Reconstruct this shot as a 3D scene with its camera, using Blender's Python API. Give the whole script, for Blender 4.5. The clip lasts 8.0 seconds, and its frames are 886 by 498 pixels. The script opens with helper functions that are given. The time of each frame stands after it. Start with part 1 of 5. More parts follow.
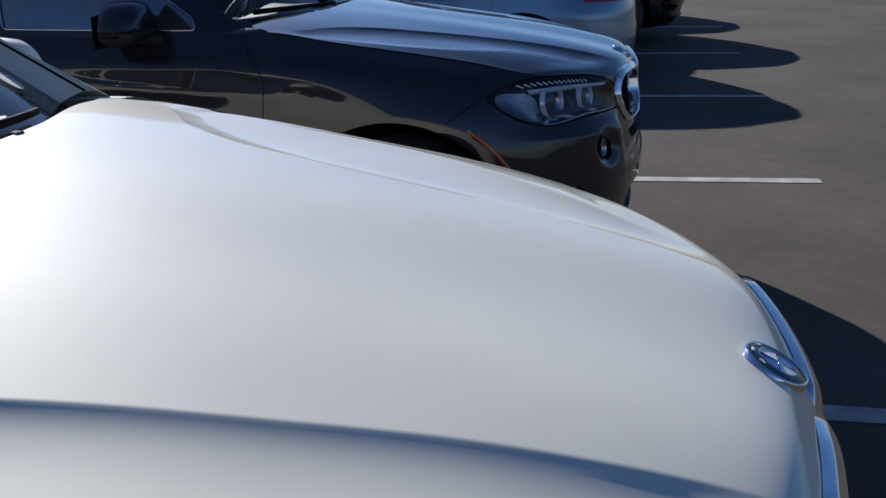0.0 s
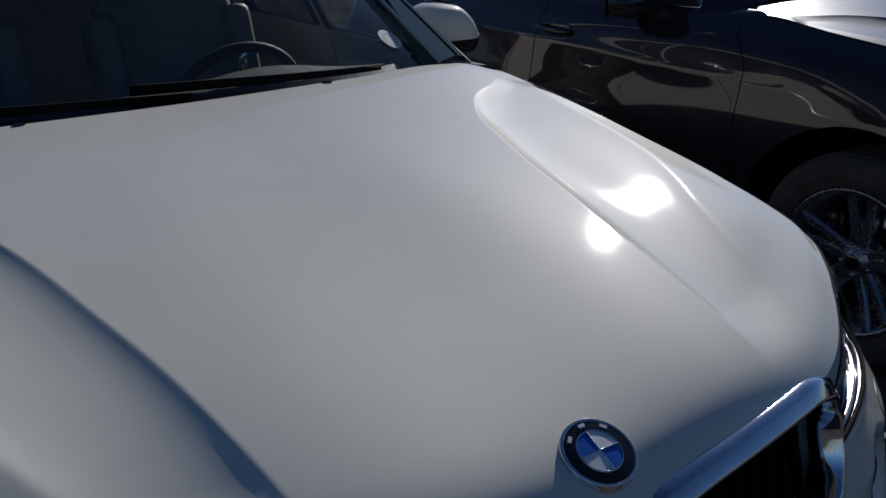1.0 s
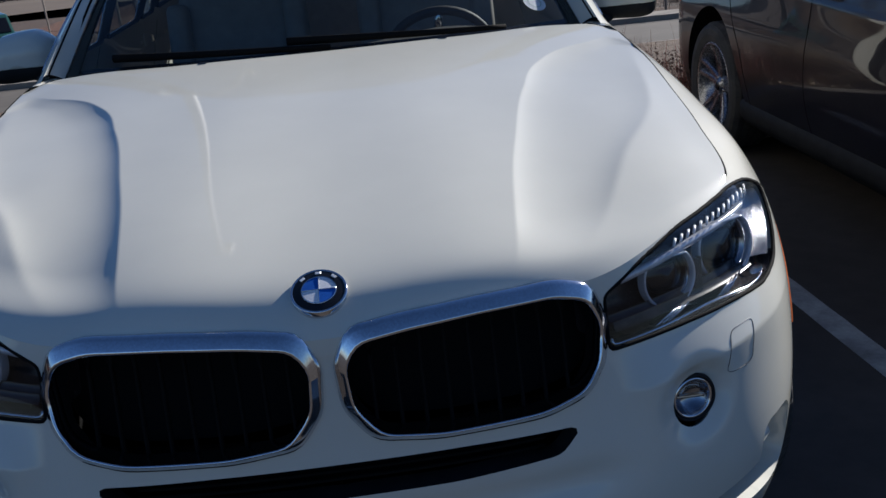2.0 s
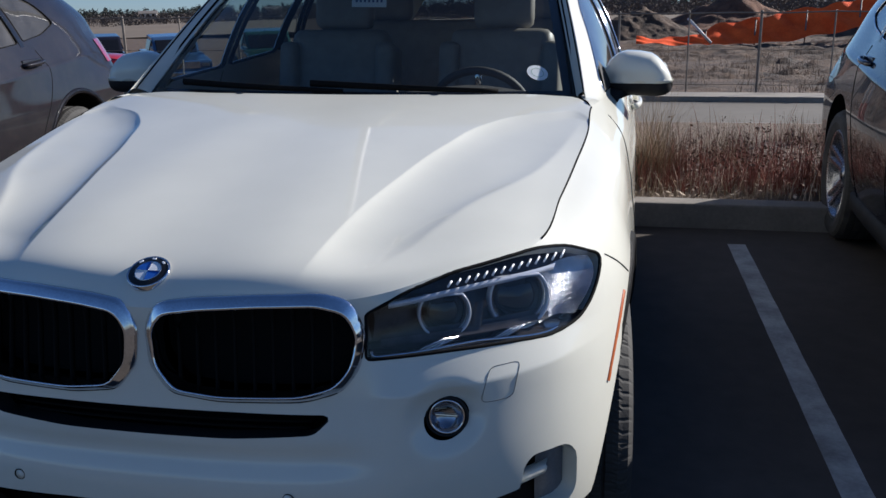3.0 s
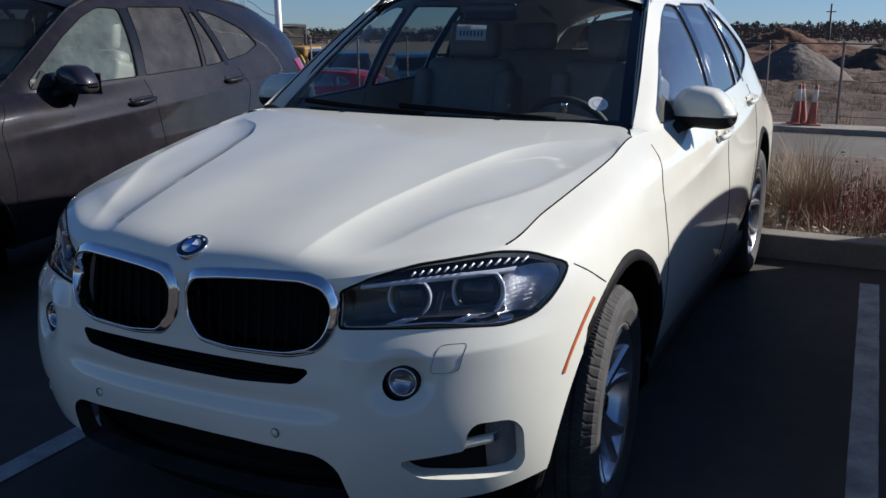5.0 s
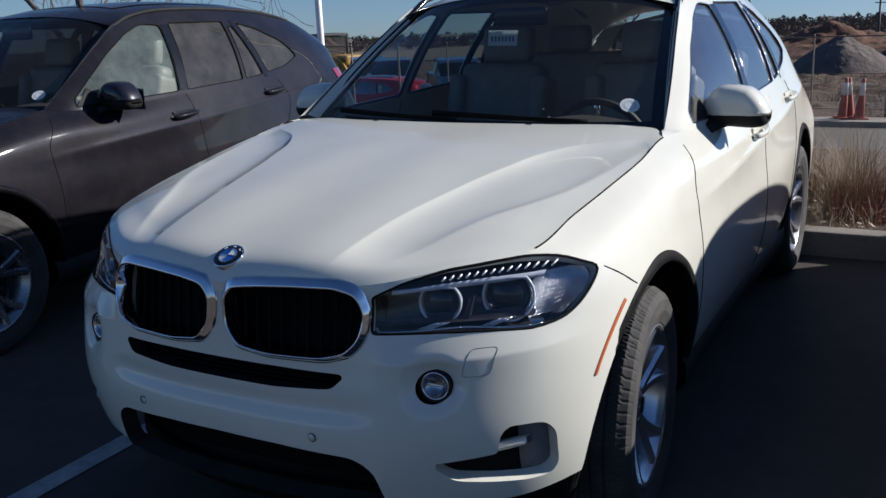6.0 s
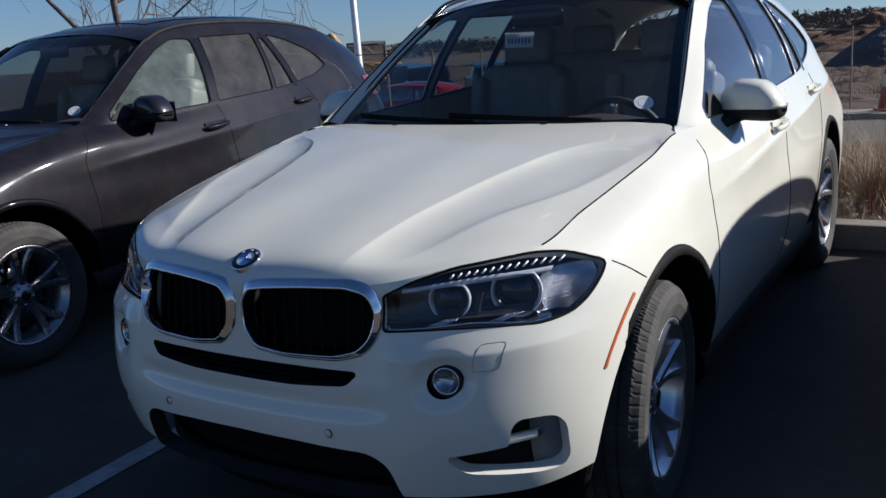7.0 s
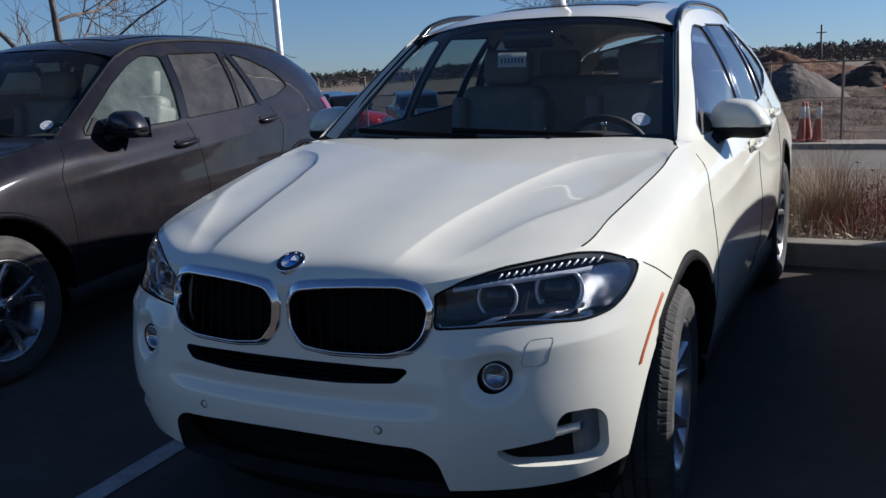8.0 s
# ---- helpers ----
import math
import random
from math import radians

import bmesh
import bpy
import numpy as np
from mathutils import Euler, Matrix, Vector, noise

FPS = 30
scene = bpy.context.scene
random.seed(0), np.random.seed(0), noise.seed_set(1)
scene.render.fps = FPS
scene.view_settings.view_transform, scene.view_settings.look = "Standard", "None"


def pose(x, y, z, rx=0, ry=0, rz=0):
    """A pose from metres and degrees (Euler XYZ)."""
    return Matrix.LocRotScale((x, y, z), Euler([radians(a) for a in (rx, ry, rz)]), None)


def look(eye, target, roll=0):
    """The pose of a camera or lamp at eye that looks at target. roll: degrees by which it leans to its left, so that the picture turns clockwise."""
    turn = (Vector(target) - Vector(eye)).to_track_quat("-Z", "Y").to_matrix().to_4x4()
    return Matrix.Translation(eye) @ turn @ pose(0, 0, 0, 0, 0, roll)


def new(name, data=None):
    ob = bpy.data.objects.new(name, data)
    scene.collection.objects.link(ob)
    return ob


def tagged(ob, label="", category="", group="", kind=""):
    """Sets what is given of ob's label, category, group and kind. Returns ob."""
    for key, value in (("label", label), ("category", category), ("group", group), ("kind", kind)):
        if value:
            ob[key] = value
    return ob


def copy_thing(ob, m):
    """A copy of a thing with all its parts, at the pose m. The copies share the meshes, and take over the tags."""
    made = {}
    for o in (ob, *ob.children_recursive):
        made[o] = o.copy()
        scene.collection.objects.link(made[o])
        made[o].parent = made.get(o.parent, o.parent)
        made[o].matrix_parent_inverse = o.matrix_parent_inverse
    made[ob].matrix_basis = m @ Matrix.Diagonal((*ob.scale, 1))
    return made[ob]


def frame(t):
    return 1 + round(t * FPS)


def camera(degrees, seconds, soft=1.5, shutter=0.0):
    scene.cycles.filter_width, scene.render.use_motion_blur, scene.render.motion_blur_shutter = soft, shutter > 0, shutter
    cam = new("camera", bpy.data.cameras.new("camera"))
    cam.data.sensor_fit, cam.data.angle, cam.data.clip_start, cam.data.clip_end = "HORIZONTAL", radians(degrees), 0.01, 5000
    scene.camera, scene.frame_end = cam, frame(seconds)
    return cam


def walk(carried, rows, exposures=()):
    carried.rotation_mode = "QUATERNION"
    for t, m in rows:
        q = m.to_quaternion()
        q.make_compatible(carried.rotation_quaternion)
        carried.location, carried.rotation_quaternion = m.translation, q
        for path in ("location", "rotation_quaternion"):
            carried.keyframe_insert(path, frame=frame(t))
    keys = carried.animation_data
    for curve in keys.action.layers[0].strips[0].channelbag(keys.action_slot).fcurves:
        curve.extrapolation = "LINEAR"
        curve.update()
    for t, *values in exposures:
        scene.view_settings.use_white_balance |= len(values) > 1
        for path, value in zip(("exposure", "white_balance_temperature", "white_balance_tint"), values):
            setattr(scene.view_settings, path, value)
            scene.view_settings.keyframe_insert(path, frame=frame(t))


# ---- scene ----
cam = camera(50.74, 8.0, 1.5, 0.0)
walk(cam, [
    (0, look((-1.129, 0.285, 1.512), (0.254, 0.588, 1.016), -1.27)),
    (0.5, look((-0.946, -0.157, 1.541), (0.195, 0.656, 1.006), -0.74)),
    (1, look((-0.611, -0.546, 1.541), (0.150, 0.638, 1.022), -1.89)),
    (1.2, look((-0.479, -0.730, 1.513), (0.136, 0.554, 1.038), -3.73)),
    (1.5, look((-0.275, -0.958, 1.496), (0.120, 0.387, 0.962), -5.45)),
    (1.7, look((-0.123, -1.067, 1.496), (0.137, 0.312, 0.966), -5.35)),
    (2.8, look((0.780, -1.536, 1.566), (0.549, -0.130, 1.098), -3.81)),
    (3, look((0.946, -1.539, 1.550), (0.657, -0.131, 1.120), -1.09)),
    (3.5, look((1.299, -1.655, 1.595), (0.797, -0.287, 1.241), 0.46)),
    (4, look((1.592, -1.726, 1.633), (0.962, -0.417, 1.261), -0.04)),
    (4.5, look((1.642, -1.729, 1.604), (1.016, -0.425, 1.209), 0.04)),
    (6, look((1.706, -1.740, 1.616), (0.994, -0.477, 1.231), -2.62)),
    (6.5, look((1.751, -1.740, 1.618), (1.024, -0.488, 1.225), -2.82)),
    (7, look((1.815, -1.747, 1.609), (1.042, -0.517, 1.236), -4.64)),
    (7.5, look((1.709, -1.845, 1.606), (1.002, -0.578, 1.228), -2.99)),
    (8, look((1.551, -2.022, 1.582), (0.897, -0.714, 1.246), -3.34)),
], exposures=[(0.0, 0.62, 5100, 15), (0.5, 0.0, 5100, 15), (1.0, -0.36, 5100, 15), (1.5, 0.12, 5100, 15), (2.8, 0.84, 5100, 15), (4.5, 0.62, 5100, 15), (6.5, 0.62, 5100, 15), (8.0, 0.66, 5100, 15)])


import functools

# ---- world, sun and exposure ----
SUN_AZ, SUN_EL = 51.0, 25.0          # degrees from +y towards +x, and above the ground
world = bpy.data.worlds.new("sky")
scene.world = world
world.use_nodes = True
wn = world.node_tree
sky = wn.nodes.new("ShaderNodeTexSky")
sky.sky_type, sky.sun_disc = "NISHITA", False
sky.sun_elevation, sky.sun_rotation = radians(SUN_EL), radians(SUN_AZ)
sky.altitude, sky.air_density, sky.dust_density, sky.ozone_density = 1700, 1.15, 1.2, 3.6
coords = wn.nodes.new("ShaderNodeTexCoord")
turn = wn.nodes.new("ShaderNodeMapping")
turn.inputs["Rotation"].default_value = (radians(4.0), 0, 0)   # the lot falls away towards the road
wn.links.new(coords.outputs["Generated"], turn.inputs["Vector"])
wn.links.new(turn.outputs["Vector"], sky.inputs["Vector"])
wn.links.new(sky.outputs[0], wn.nodes["Background"].inputs[0])
wn.nodes["Background"].inputs[1].default_value = 0.045
sun = new("sun", bpy.data.lights.new("sun", "SUN"))
sun.data.energy, sun.data.angle, sun.data.color = 5.2, radians(0.55), (1.0, 0.84, 0.60)
sun.matrix_world = look((0, 0, 0), (-math.sin(radians(SUN_AZ)) * math.cos(radians(SUN_EL)), -math.cos(radians(SUN_AZ)) * math.cos(radians(SUN_EL)), -math.sin(radians(SUN_EL))))


# ---- materials ----
def node_mat(name):
    m = bpy.data.materials.new(name)
    m.use_nodes = True
    return m, m.node_tree, m.node_tree.nodes["Principled BSDF"]


def noise_tex(nt, scale, detail=4.0, rough=0.6, obj=False):
    tc = nt.nodes.new("ShaderNodeTexCoord")
    n = nt.nodes.new("ShaderNodeTexNoise")
    n.inputs["Scale"].default_value, n.inputs["Detail"].default_value, n.inputs["Roughness"].default_value = scale, detail, rough
    nt.links.new(tc.outputs["Object"], n.inputs["Vector"])
    return n


def ramp(nt, src, lo, hi, a=0.3, b=0.7):
    r = nt.nodes.new("ShaderNodeValToRGB")
    r.color_ramp.elements[0].position, r.color_ramp.elements[1].position = a, b
    r.color_ramp.elements[0].color, r.color_ramp.elements[1].color = (*lo, 1), (*hi, 1)
    nt.links.new(src, r.inputs[0])
    return r.outputs["Color"]


def mix_col(nt, a, b, fac, kind="MIX"):
    m = nt.nodes.new("ShaderNodeMix")
    m.data_type, m.blend_type = "RGBA", kind
    for sock, v in ((m.inputs[0], fac), (m.inputs[6], a), (m.inputs[7], b)):
        if hasattr(v, "is_output"):
            nt.links.new(v, sock)
        else:
            sock.default_value = (*v, 1) if isinstance(v, tuple) else v
    return m.outputs[2]


def bump(nt, bsdf, src, strength, dist=0.01):
    b = nt.nodes.new("ShaderNodeBump")
    b.inputs["Strength"].default_value, b.inputs["Distance"].default_value = strength, dist
    nt.links.new(src, b.inputs["Height"])
    nt.links.new(b.outputs["Normal"], bsdf.inputs["Normal"])


def surface(name, lo, hi=None, rough=0.6, metal=0.0, scale=8.0, fine=0.0, bump_d=0.004, coat=0.0, spec=0.5, rvar=0.08):
    """Two-scale surface: broad tone between lo and hi, fine grain with relief."""
    m, nt, p = node_mat(name)
    hi = hi or tuple(min(1, c * 1.12) for c in lo)
    a, b = noise_tex(nt, scale), noise_tex(nt, scale * 13, 6)
    col = ramp(nt, a.outputs["Fac"], lo, hi)
    grain = ramp(nt, b.outputs["Fac"], (.78, .78, .78), (1.18, 1.18, 1.18))
    nt.links.new(mix_col(nt, col, grain, .6, "MULTIPLY"), p.inputs["Base Color"])
    p.inputs["Metallic"].default_value = metal
    p.inputs["Specular IOR Level"].default_value = spec
    p.inputs["Coat Weight"].default_value = coat
    p.inputs["Coat Roughness"].default_value = 0.03
    mr = nt.nodes.new("ShaderNodeMapRange")
    mr.inputs[3].default_value, mr.inputs[4].default_value = max(0.02, rough - rvar), min(1, rough + rvar)
    nt.links.new(b.outputs["Fac"], mr.inputs[0])
    nt.links.new(mr.outputs[0], p.inputs["Roughness"])
    if fine > 0:
        bump(nt, p, b.outputs["Fac"], fine, bump_d)
    return m


def paint(name, col, metal, rough, dust=0.0, flake=0.0, spec=.25, gloss=.035, coat=1.0):
    """Car paint: base with flake grain under a clear coat, a film of road dust on top."""
    m, nt, p = node_mat(name)
    broad = noise_tex(nt, 2.2, 5)
    tone = ramp(nt, broad.outputs["Fac"], tuple(c * .95 for c in col), tuple(min(1, c * 1.04) for c in col))
    fl = nt.nodes.new("ShaderNodeTexVoronoi")
    fl.inputs["Scale"].default_value = 900
    tc = nt.nodes.new("ShaderNodeTexCoord")
    nt.links.new(tc.outputs["Object"], fl.inputs["Vector"])
    tone = mix_col(nt, tone, fl.outputs["Color"], flake, "SOFT_LIGHT")
    d = noise_tex(nt, 5.5, 8, .7)
    film = ramp(nt, d.outputs["Fac"], (0, 0, 0), (1, 1, 1), .42, .75)
    mul = nt.nodes.new("ShaderNodeMath")
    mul.operation = "MULTIPLY"
    mul.inputs[1].default_value = dust
    nt.links.new(film, mul.inputs[0])
    nt.links.new(mix_col(nt, tone, (.30, .26, .21), mul.outputs[0]), p.inputs["Base Color"])
    p.inputs["Metallic"].default_value, p.inputs["Roughness"].default_value = metal, rough
    p.inputs["Coat Weight"].default_value = coat
    cr = nt.nodes.new("ShaderNodeMapRange")
    cr.inputs[3].default_value, cr.inputs[4].default_value = gloss, gloss + dust * .7
    p.inputs["Specular IOR Level"].default_value = spec
    nt.links.new(film, cr.inputs[0])
    nt.links.new(cr.outputs[0], p.inputs["Coat Roughness"])
    return m


def glass(name, tint, gloss=1.0, rough=0.0, dust=0.0, film=(.45, .43, .40)):
    """A thin pane: tinted pass-through with a Fresnel reflection and a film of dust or painted haze."""
    m, nt, p = node_mat(name)
    out = nt.nodes["Material Output"]
    t = nt.nodes.new("ShaderNodeBsdfTransparent")
    t.inputs[0].default_value = (*tint, 1)
    g = nt.nodes.new("ShaderNodeBsdfGlossy")
    g.inputs["Roughness"].default_value = rough
    f0 = ((1.5 * gloss - 1) / (1.5 * gloss + 1)) ** 2
    lw = nt.nodes.new("ShaderNodeLayerWeight")
    lw.inputs["Blend"].default_value = .5
    pw = nt.nodes.new("ShaderNodeMath")
    pw.operation = "POWER"
    pw.inputs[1].default_value = 5.0
    fr = nt.nodes.new("ShaderNodeMapRange")
    fr.inputs[3].default_value, fr.inputs[4].default_value = f0, 1.0
    nt.links.new(lw.outputs["Facing"], pw.inputs[0])
    nt.links.new(pw.outputs[0], fr.inputs[0])
    mx = nt.nodes.new("ShaderNodeMixShader")
    nt.links.new(fr.outputs[0], mx.inputs[0])
    nt.links.new(t.outputs[0], mx.inputs[1])
    nt.links.new(g.outputs[0], mx.inputs[2])
    d = nt.nodes.new("ShaderNodeBsdfDiffuse")
    d.inputs[0].default_value = (*film, 1)
    n = noise_tex(nt, 6, 7, .7)
    f = ramp(nt, n.outputs["Fac"], (dust * .4,) * 3, (dust,) * 3)
    m2 = nt.nodes.new("ShaderNodeMixShader")
    nt.links.new(f, m2.inputs[0])
    nt.links.new(mx.outputs[0], m2.inputs[1])
    nt.links.new(d.outputs[0], m2.inputs[2])
    nt.links.new(m2.outputs[0], out.inputs["Surface"])
    nt.nodes.remove(p)
    return m


WHITE = paint("white_paint", (.64, .632, .552), 0.0, .55, .02, .05, .06, .045)
GREY = paint("grey_metallic_paint", (.0088, .0080, .0112), .15, .45, .03, .5, .05, .05, .65)
BLACK = paint("black_paint", (.010, .009, .014), .0, .35, .015, .2, .1, .02)
CHROME = surface("chrome", (.62, .62, .64), (.72, .72, .74), .07, 1.0, 20, rvar=.04)
DARK_CHROME = surface("dark_chrome", (.30, .30, .32), (.42, .42, .44), .12, 1.0, 20, rvar=.05)
BLACK_PLASTIC = surface("black_plastic", (.016, .016, .017), (.028, .028, .029), .6, 0, 12, .15, .001, 0, .10)
# white body paint with the duct's shade put into the colour
DUCT_SHADE = surface("shaded_duct_paint", (.13, .135, .15), (.18, .185, .20), .5, 0, 12, spec=.2)
GLOSS_BLACK = surface("gloss_black", (.008, .008, .009), (.012, .012, .013), .12, 0, 10)
SEAM = surface("shut_line_black", (.008, .008, .008), None, .8, spec=.06)
RUBBER = surface("tyre_rubber", (.022, .021, .020), (.055, .052, .047), .82, 0, 9, .4, .002)
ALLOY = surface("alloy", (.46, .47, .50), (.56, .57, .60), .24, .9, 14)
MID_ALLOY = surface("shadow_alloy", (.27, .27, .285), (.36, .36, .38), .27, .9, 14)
DARK_ALLOY = surface("dark_alloy", (.05, .05, .055), (.09, .09, .095), .38, .6, 14)
WINDSHIELD = glass("windshield_glass", (.60, .65, .65), 1.0, 0, .02)
# in these two, raised gloss and pale film imitate a bright sky reflection
TINTED = glass("privacy_glass", (.24, .26, .28), 3.0, 0, .06)
SIDE_GLASS = glass("side_glass", (.60, .68, .68), 3.0, 0, .07)
CLEAR_SIDE = glass("clear_side_glass", (.80, .86, .85), 1.1, 0, .02)
LIGHT_TINT = glass("light_tint_glass", (.50, .56, .56), 1.1, 0, .03)
DUSTY_GLASS = glass("dusty_glass", (.55, .62, .60), 1.0, .01, .30, (.30, .36, .34))
DUSTY_TINT = glass("dusty_privacy_glass", (.10, .10, .11), 1.1, .02, .13)
LENS = glass("headlight_lens", (.96, .97, .985), 1.0, .0, .0)
FRIT = surface("frit_black", (.006, .006, .007), None, .25)
BEIGE = surface("beige_leather", (.20, .188, .164), (.26, .243, .215), .5, 0, 16, .25, .001)
DARK_TRIM = surface("dark_interior_trim", (.022, .021, .021), (.04, .038, .037), .65, 0, 12, .2, .001)
ORANGE = surface("amber_reflector", (.42, .10, .022), (.52, .15, .04), .25, 0, 30)
RED_LAMP = surface("red_lamp", (.26, .008, .014), (.34, .014, .02), .15, 0, 20, coat=1)
BLUE = surface("emblem_blue", (.03, .10, .42), (.04, .13, .50), .2, 0, 20)
EMBLEM_WHITE = surface("emblem_white", (.75, .76, .78), (.82, .83, .85), .2, 0, 20)
CARD = surface("thin_card", (.80, .82, .82), (.88, .90, .90), .8, 0, 20)
_tr = CARD.node_tree.nodes.new("ShaderNodeBsdfTranslucent")
_tr.inputs[0].default_value = (.85, .88, .90, 1)
_mx = CARD.node_tree.nodes.new("ShaderNodeMixShader")
_mx.inputs[0].default_value = .4
CARD.node_tree.links.new(CARD.node_tree.nodes["Principled BSDF"].outputs[0], _mx.inputs[1])
CARD.node_tree.links.new(_tr.outputs[0], _mx.inputs[2])
CARD.node_tree.links.new(_mx.outputs[0], CARD.node_tree.nodes["Material Output"].inputs["Surface"])
GREEN_PRINT = surface("pale_green_print", (.42, .52, .46), None, .8)
INK = surface("blue_ink", (.05, .09, .2), None, .8)
REFLECTOR = surface("lamp_reflector", (.22, .225, .24), (.44, .45, .48), .20, .92, 40, .35, .004)
LAMP_DARK = surface("lamp_dark", (.020, .018, .020), (.042, .039, .041), .25, .1, 18, 0, .004, 0, .3)
RING_PLASTIC = surface("clear_ring_plastic", (.46, .48, .54), (.58, .60, .66), .12, .15, 20, coat=1)
HEADLINER = surface("grey_headliner", (.24, .235, .225), (.30, .295, .28), .9, 0, 20)
WHITE_PLASTIC = surface("bright_white_plastic", (.84, .85, .86), (.90, .90, .91), .3, 0, 20)


# ---- mesh helpers ----
def link(name, verts, faces, mat, parent=None, label="", smooth=True):
    me = bpy.data.meshes.new(name)
    me.from_pydata([tuple(v) for v in np.asarray(verts, float)], [], [tuple(int(i) for i in f) for f in faces])
    if smooth:
        me.shade_smooth()
    me.materials.append(mat)
    ob = new(name, me)
    if mat.name.endswith(("_glass", "_lens")):
        ob.visible_shadow = False       # panes let daylight in
    if parent:
        ob.parent = parent
    if label:
        ob["label"] = label
    return ob


def part(name, bm, mat, parent=None, label="", smooth=False):
    me = bpy.data.meshes.new(name)
    bm.to_mesh(me)
    bm.free()
    if smooth:
        me.shade_smooth()
    me.materials.append(mat)
    ob = new(name, me)
    if parent:
        ob.parent = parent
    if label:
        ob["label"] = label
    return ob


def thing(name, label, category, at=(0, 0, 0), group="", turn=0.0):
    ob = new(name)
    ob.empty_display_size = .2
    ob.matrix_world = pose(*at, 0, 0, turn)
    return tagged(ob, label, category, group)


def flipped(v, f):
    return np.asarray(v) * (-1, 1, 1), [tuple(reversed(q)) for q in f]


def merge(*pieces):
    vs, fs, n = [], [], 0
    for v, f in pieces:
        v = np.asarray(v, float)
        vs.append(v)
        fs += [tuple(i + n for i in q) for q in f]
        n += len(v)
    return np.concatenate(vs), fs


def mirrored(v, f):
    """Both halves, welded along the middle."""
    v = np.asarray(v, float)
    n = len(v)
    seam = np.abs(v[:, 0]) < 1e-5
    k = np.where(seam, np.arange(n), 0)
    rest = np.where(~seam)[0]
    k[rest] = n + np.arange(len(rest))
    k = k.tolist()
    return np.concatenate([v, v[rest] * (-1, 1, 1)]), list(f) + [tuple(k[i] for i in reversed(q)) for q in f]


def outward(v, f, way):
    """Faces turned so that they look along way on the whole."""
    v = np.asarray(v, float)
    q = np.array([x[:3] for x in f])
    n = np.cross(v[q[:, 1]] - v[q[:, 0]], v[q[:, 2]] - v[q[:, 0]]).sum(0)
    return (v, f) if n @ np.asarray(way, float) > 0 else (v, [tuple(reversed(x)) for x in f])


def pair(name, v, f, mat, parent, label=""):
    """The same part on both sides, an object each."""
    link(name, v, f, mat, parent, label)
    link(name, *flipped(v, f), mat, parent, label)


def grid(p):
    """Quads over an array of points (n, m, 3)."""
    n, m = p.shape[:2]
    k = np.arange(n * m).reshape(n, m)
    f = np.stack([k[:-1, :-1], k[1:, :-1], k[1:, 1:], k[:-1, 1:]], -1).reshape(-1, 4)
    return p.reshape(-1, 3), [tuple(q) for q in f.tolist()]


def tube(points, r, n=8, closed=False, squash=(1, 1), up=(0, 0, 1), caps=True):
    """A round or flattened bar along points; r may vary from point to point."""
    p = np.asarray(points, float)
    r = np.broadcast_to(np.asarray(r, float), len(p))
    t = (np.roll(p, -1, 0) - np.roll(p, 1, 0)) if closed else np.gradient(p, axis=0)
    t /= np.linalg.norm(t, axis=1)[:, None] + 1e-12
    a = np.cross(t, np.asarray(up, float))
    a /= np.linalg.norm(a, axis=1)[:, None] + 1e-9
    b = np.cross(a, t)
    an = np.arange(n) * 2 * np.pi / n
    v = p[:, None] + r[:, None, None] * (np.cos(an)[None, :, None] * a[:, None] * squash[0] + np.sin(an)[None, :, None] * b[:, None] * squash[1])
    f, m = [], len(p)
    for i in range(m if closed else m - 1):
        for j in range(n):
            k = (i + 1) % m
            f.append((i * n + j, i * n + (j + 1) % n, k * n + (j + 1) % n, k * n + j))
    if not closed and caps:
        f += [tuple(reversed(range(n))), tuple(range((m - 1) * n, m * n))]
    return v.reshape(-1, 3), f


def lathe(profile, n=48, axis="x", closed=True):
    """Turns a profile of (radius, height) about an axis."""
    pr = np.asarray(profile, float)
    an = np.arange(n) * 2 * np.pi / n
    r, h = pr[:, 0][None], pr[:, 1][None]
    c, s = np.cos(an)[:, None] * r, np.sin(an)[:, None] * r
    hh = np.broadcast_to(h, c.shape)
    v = {"x": np.stack([hh, c, s], -1), "y": np.stack([s, hh, c], -1), "z": np.stack([c, s, hh], -1)}[axis]
    m = len(pr)
    f = [(i * m + j, ((i + 1) % n) * m + j, ((i + 1) % n) * m + j + 1, i * m + j + 1) for i in range(n) for j in range(m - 1)]
    return v.reshape(-1, 3), f


def rounded_box(size, at, r=.02, seg=2, rot=None):
    bm = bmesh.new()
    bmesh.ops.create_cube(bm, size=1)
    bmesh.ops.scale(bm, vec=size, verts=bm.verts)
    bmesh.ops.bevel(bm, geom=bm.edges[:] + bm.verts[:], offset=min(r, min(size) * .49), segments=seg, profile=.6, affect="EDGES")
    if rot:
        bmesh.ops.transform(bm, matrix=pose(0, 0, 0, *rot), verts=bm.verts)
    bmesh.ops.translate(bm, vec=at, verts=bm.verts)
    return bm


def joined(bms):
    out = bmesh.new()
    for b in bms:
        me = bpy.data.meshes.new("tmp")
        b.to_mesh(me)
        b.free()
        out.from_mesh(me)
        bpy.data.meshes.remove(me)
    return out


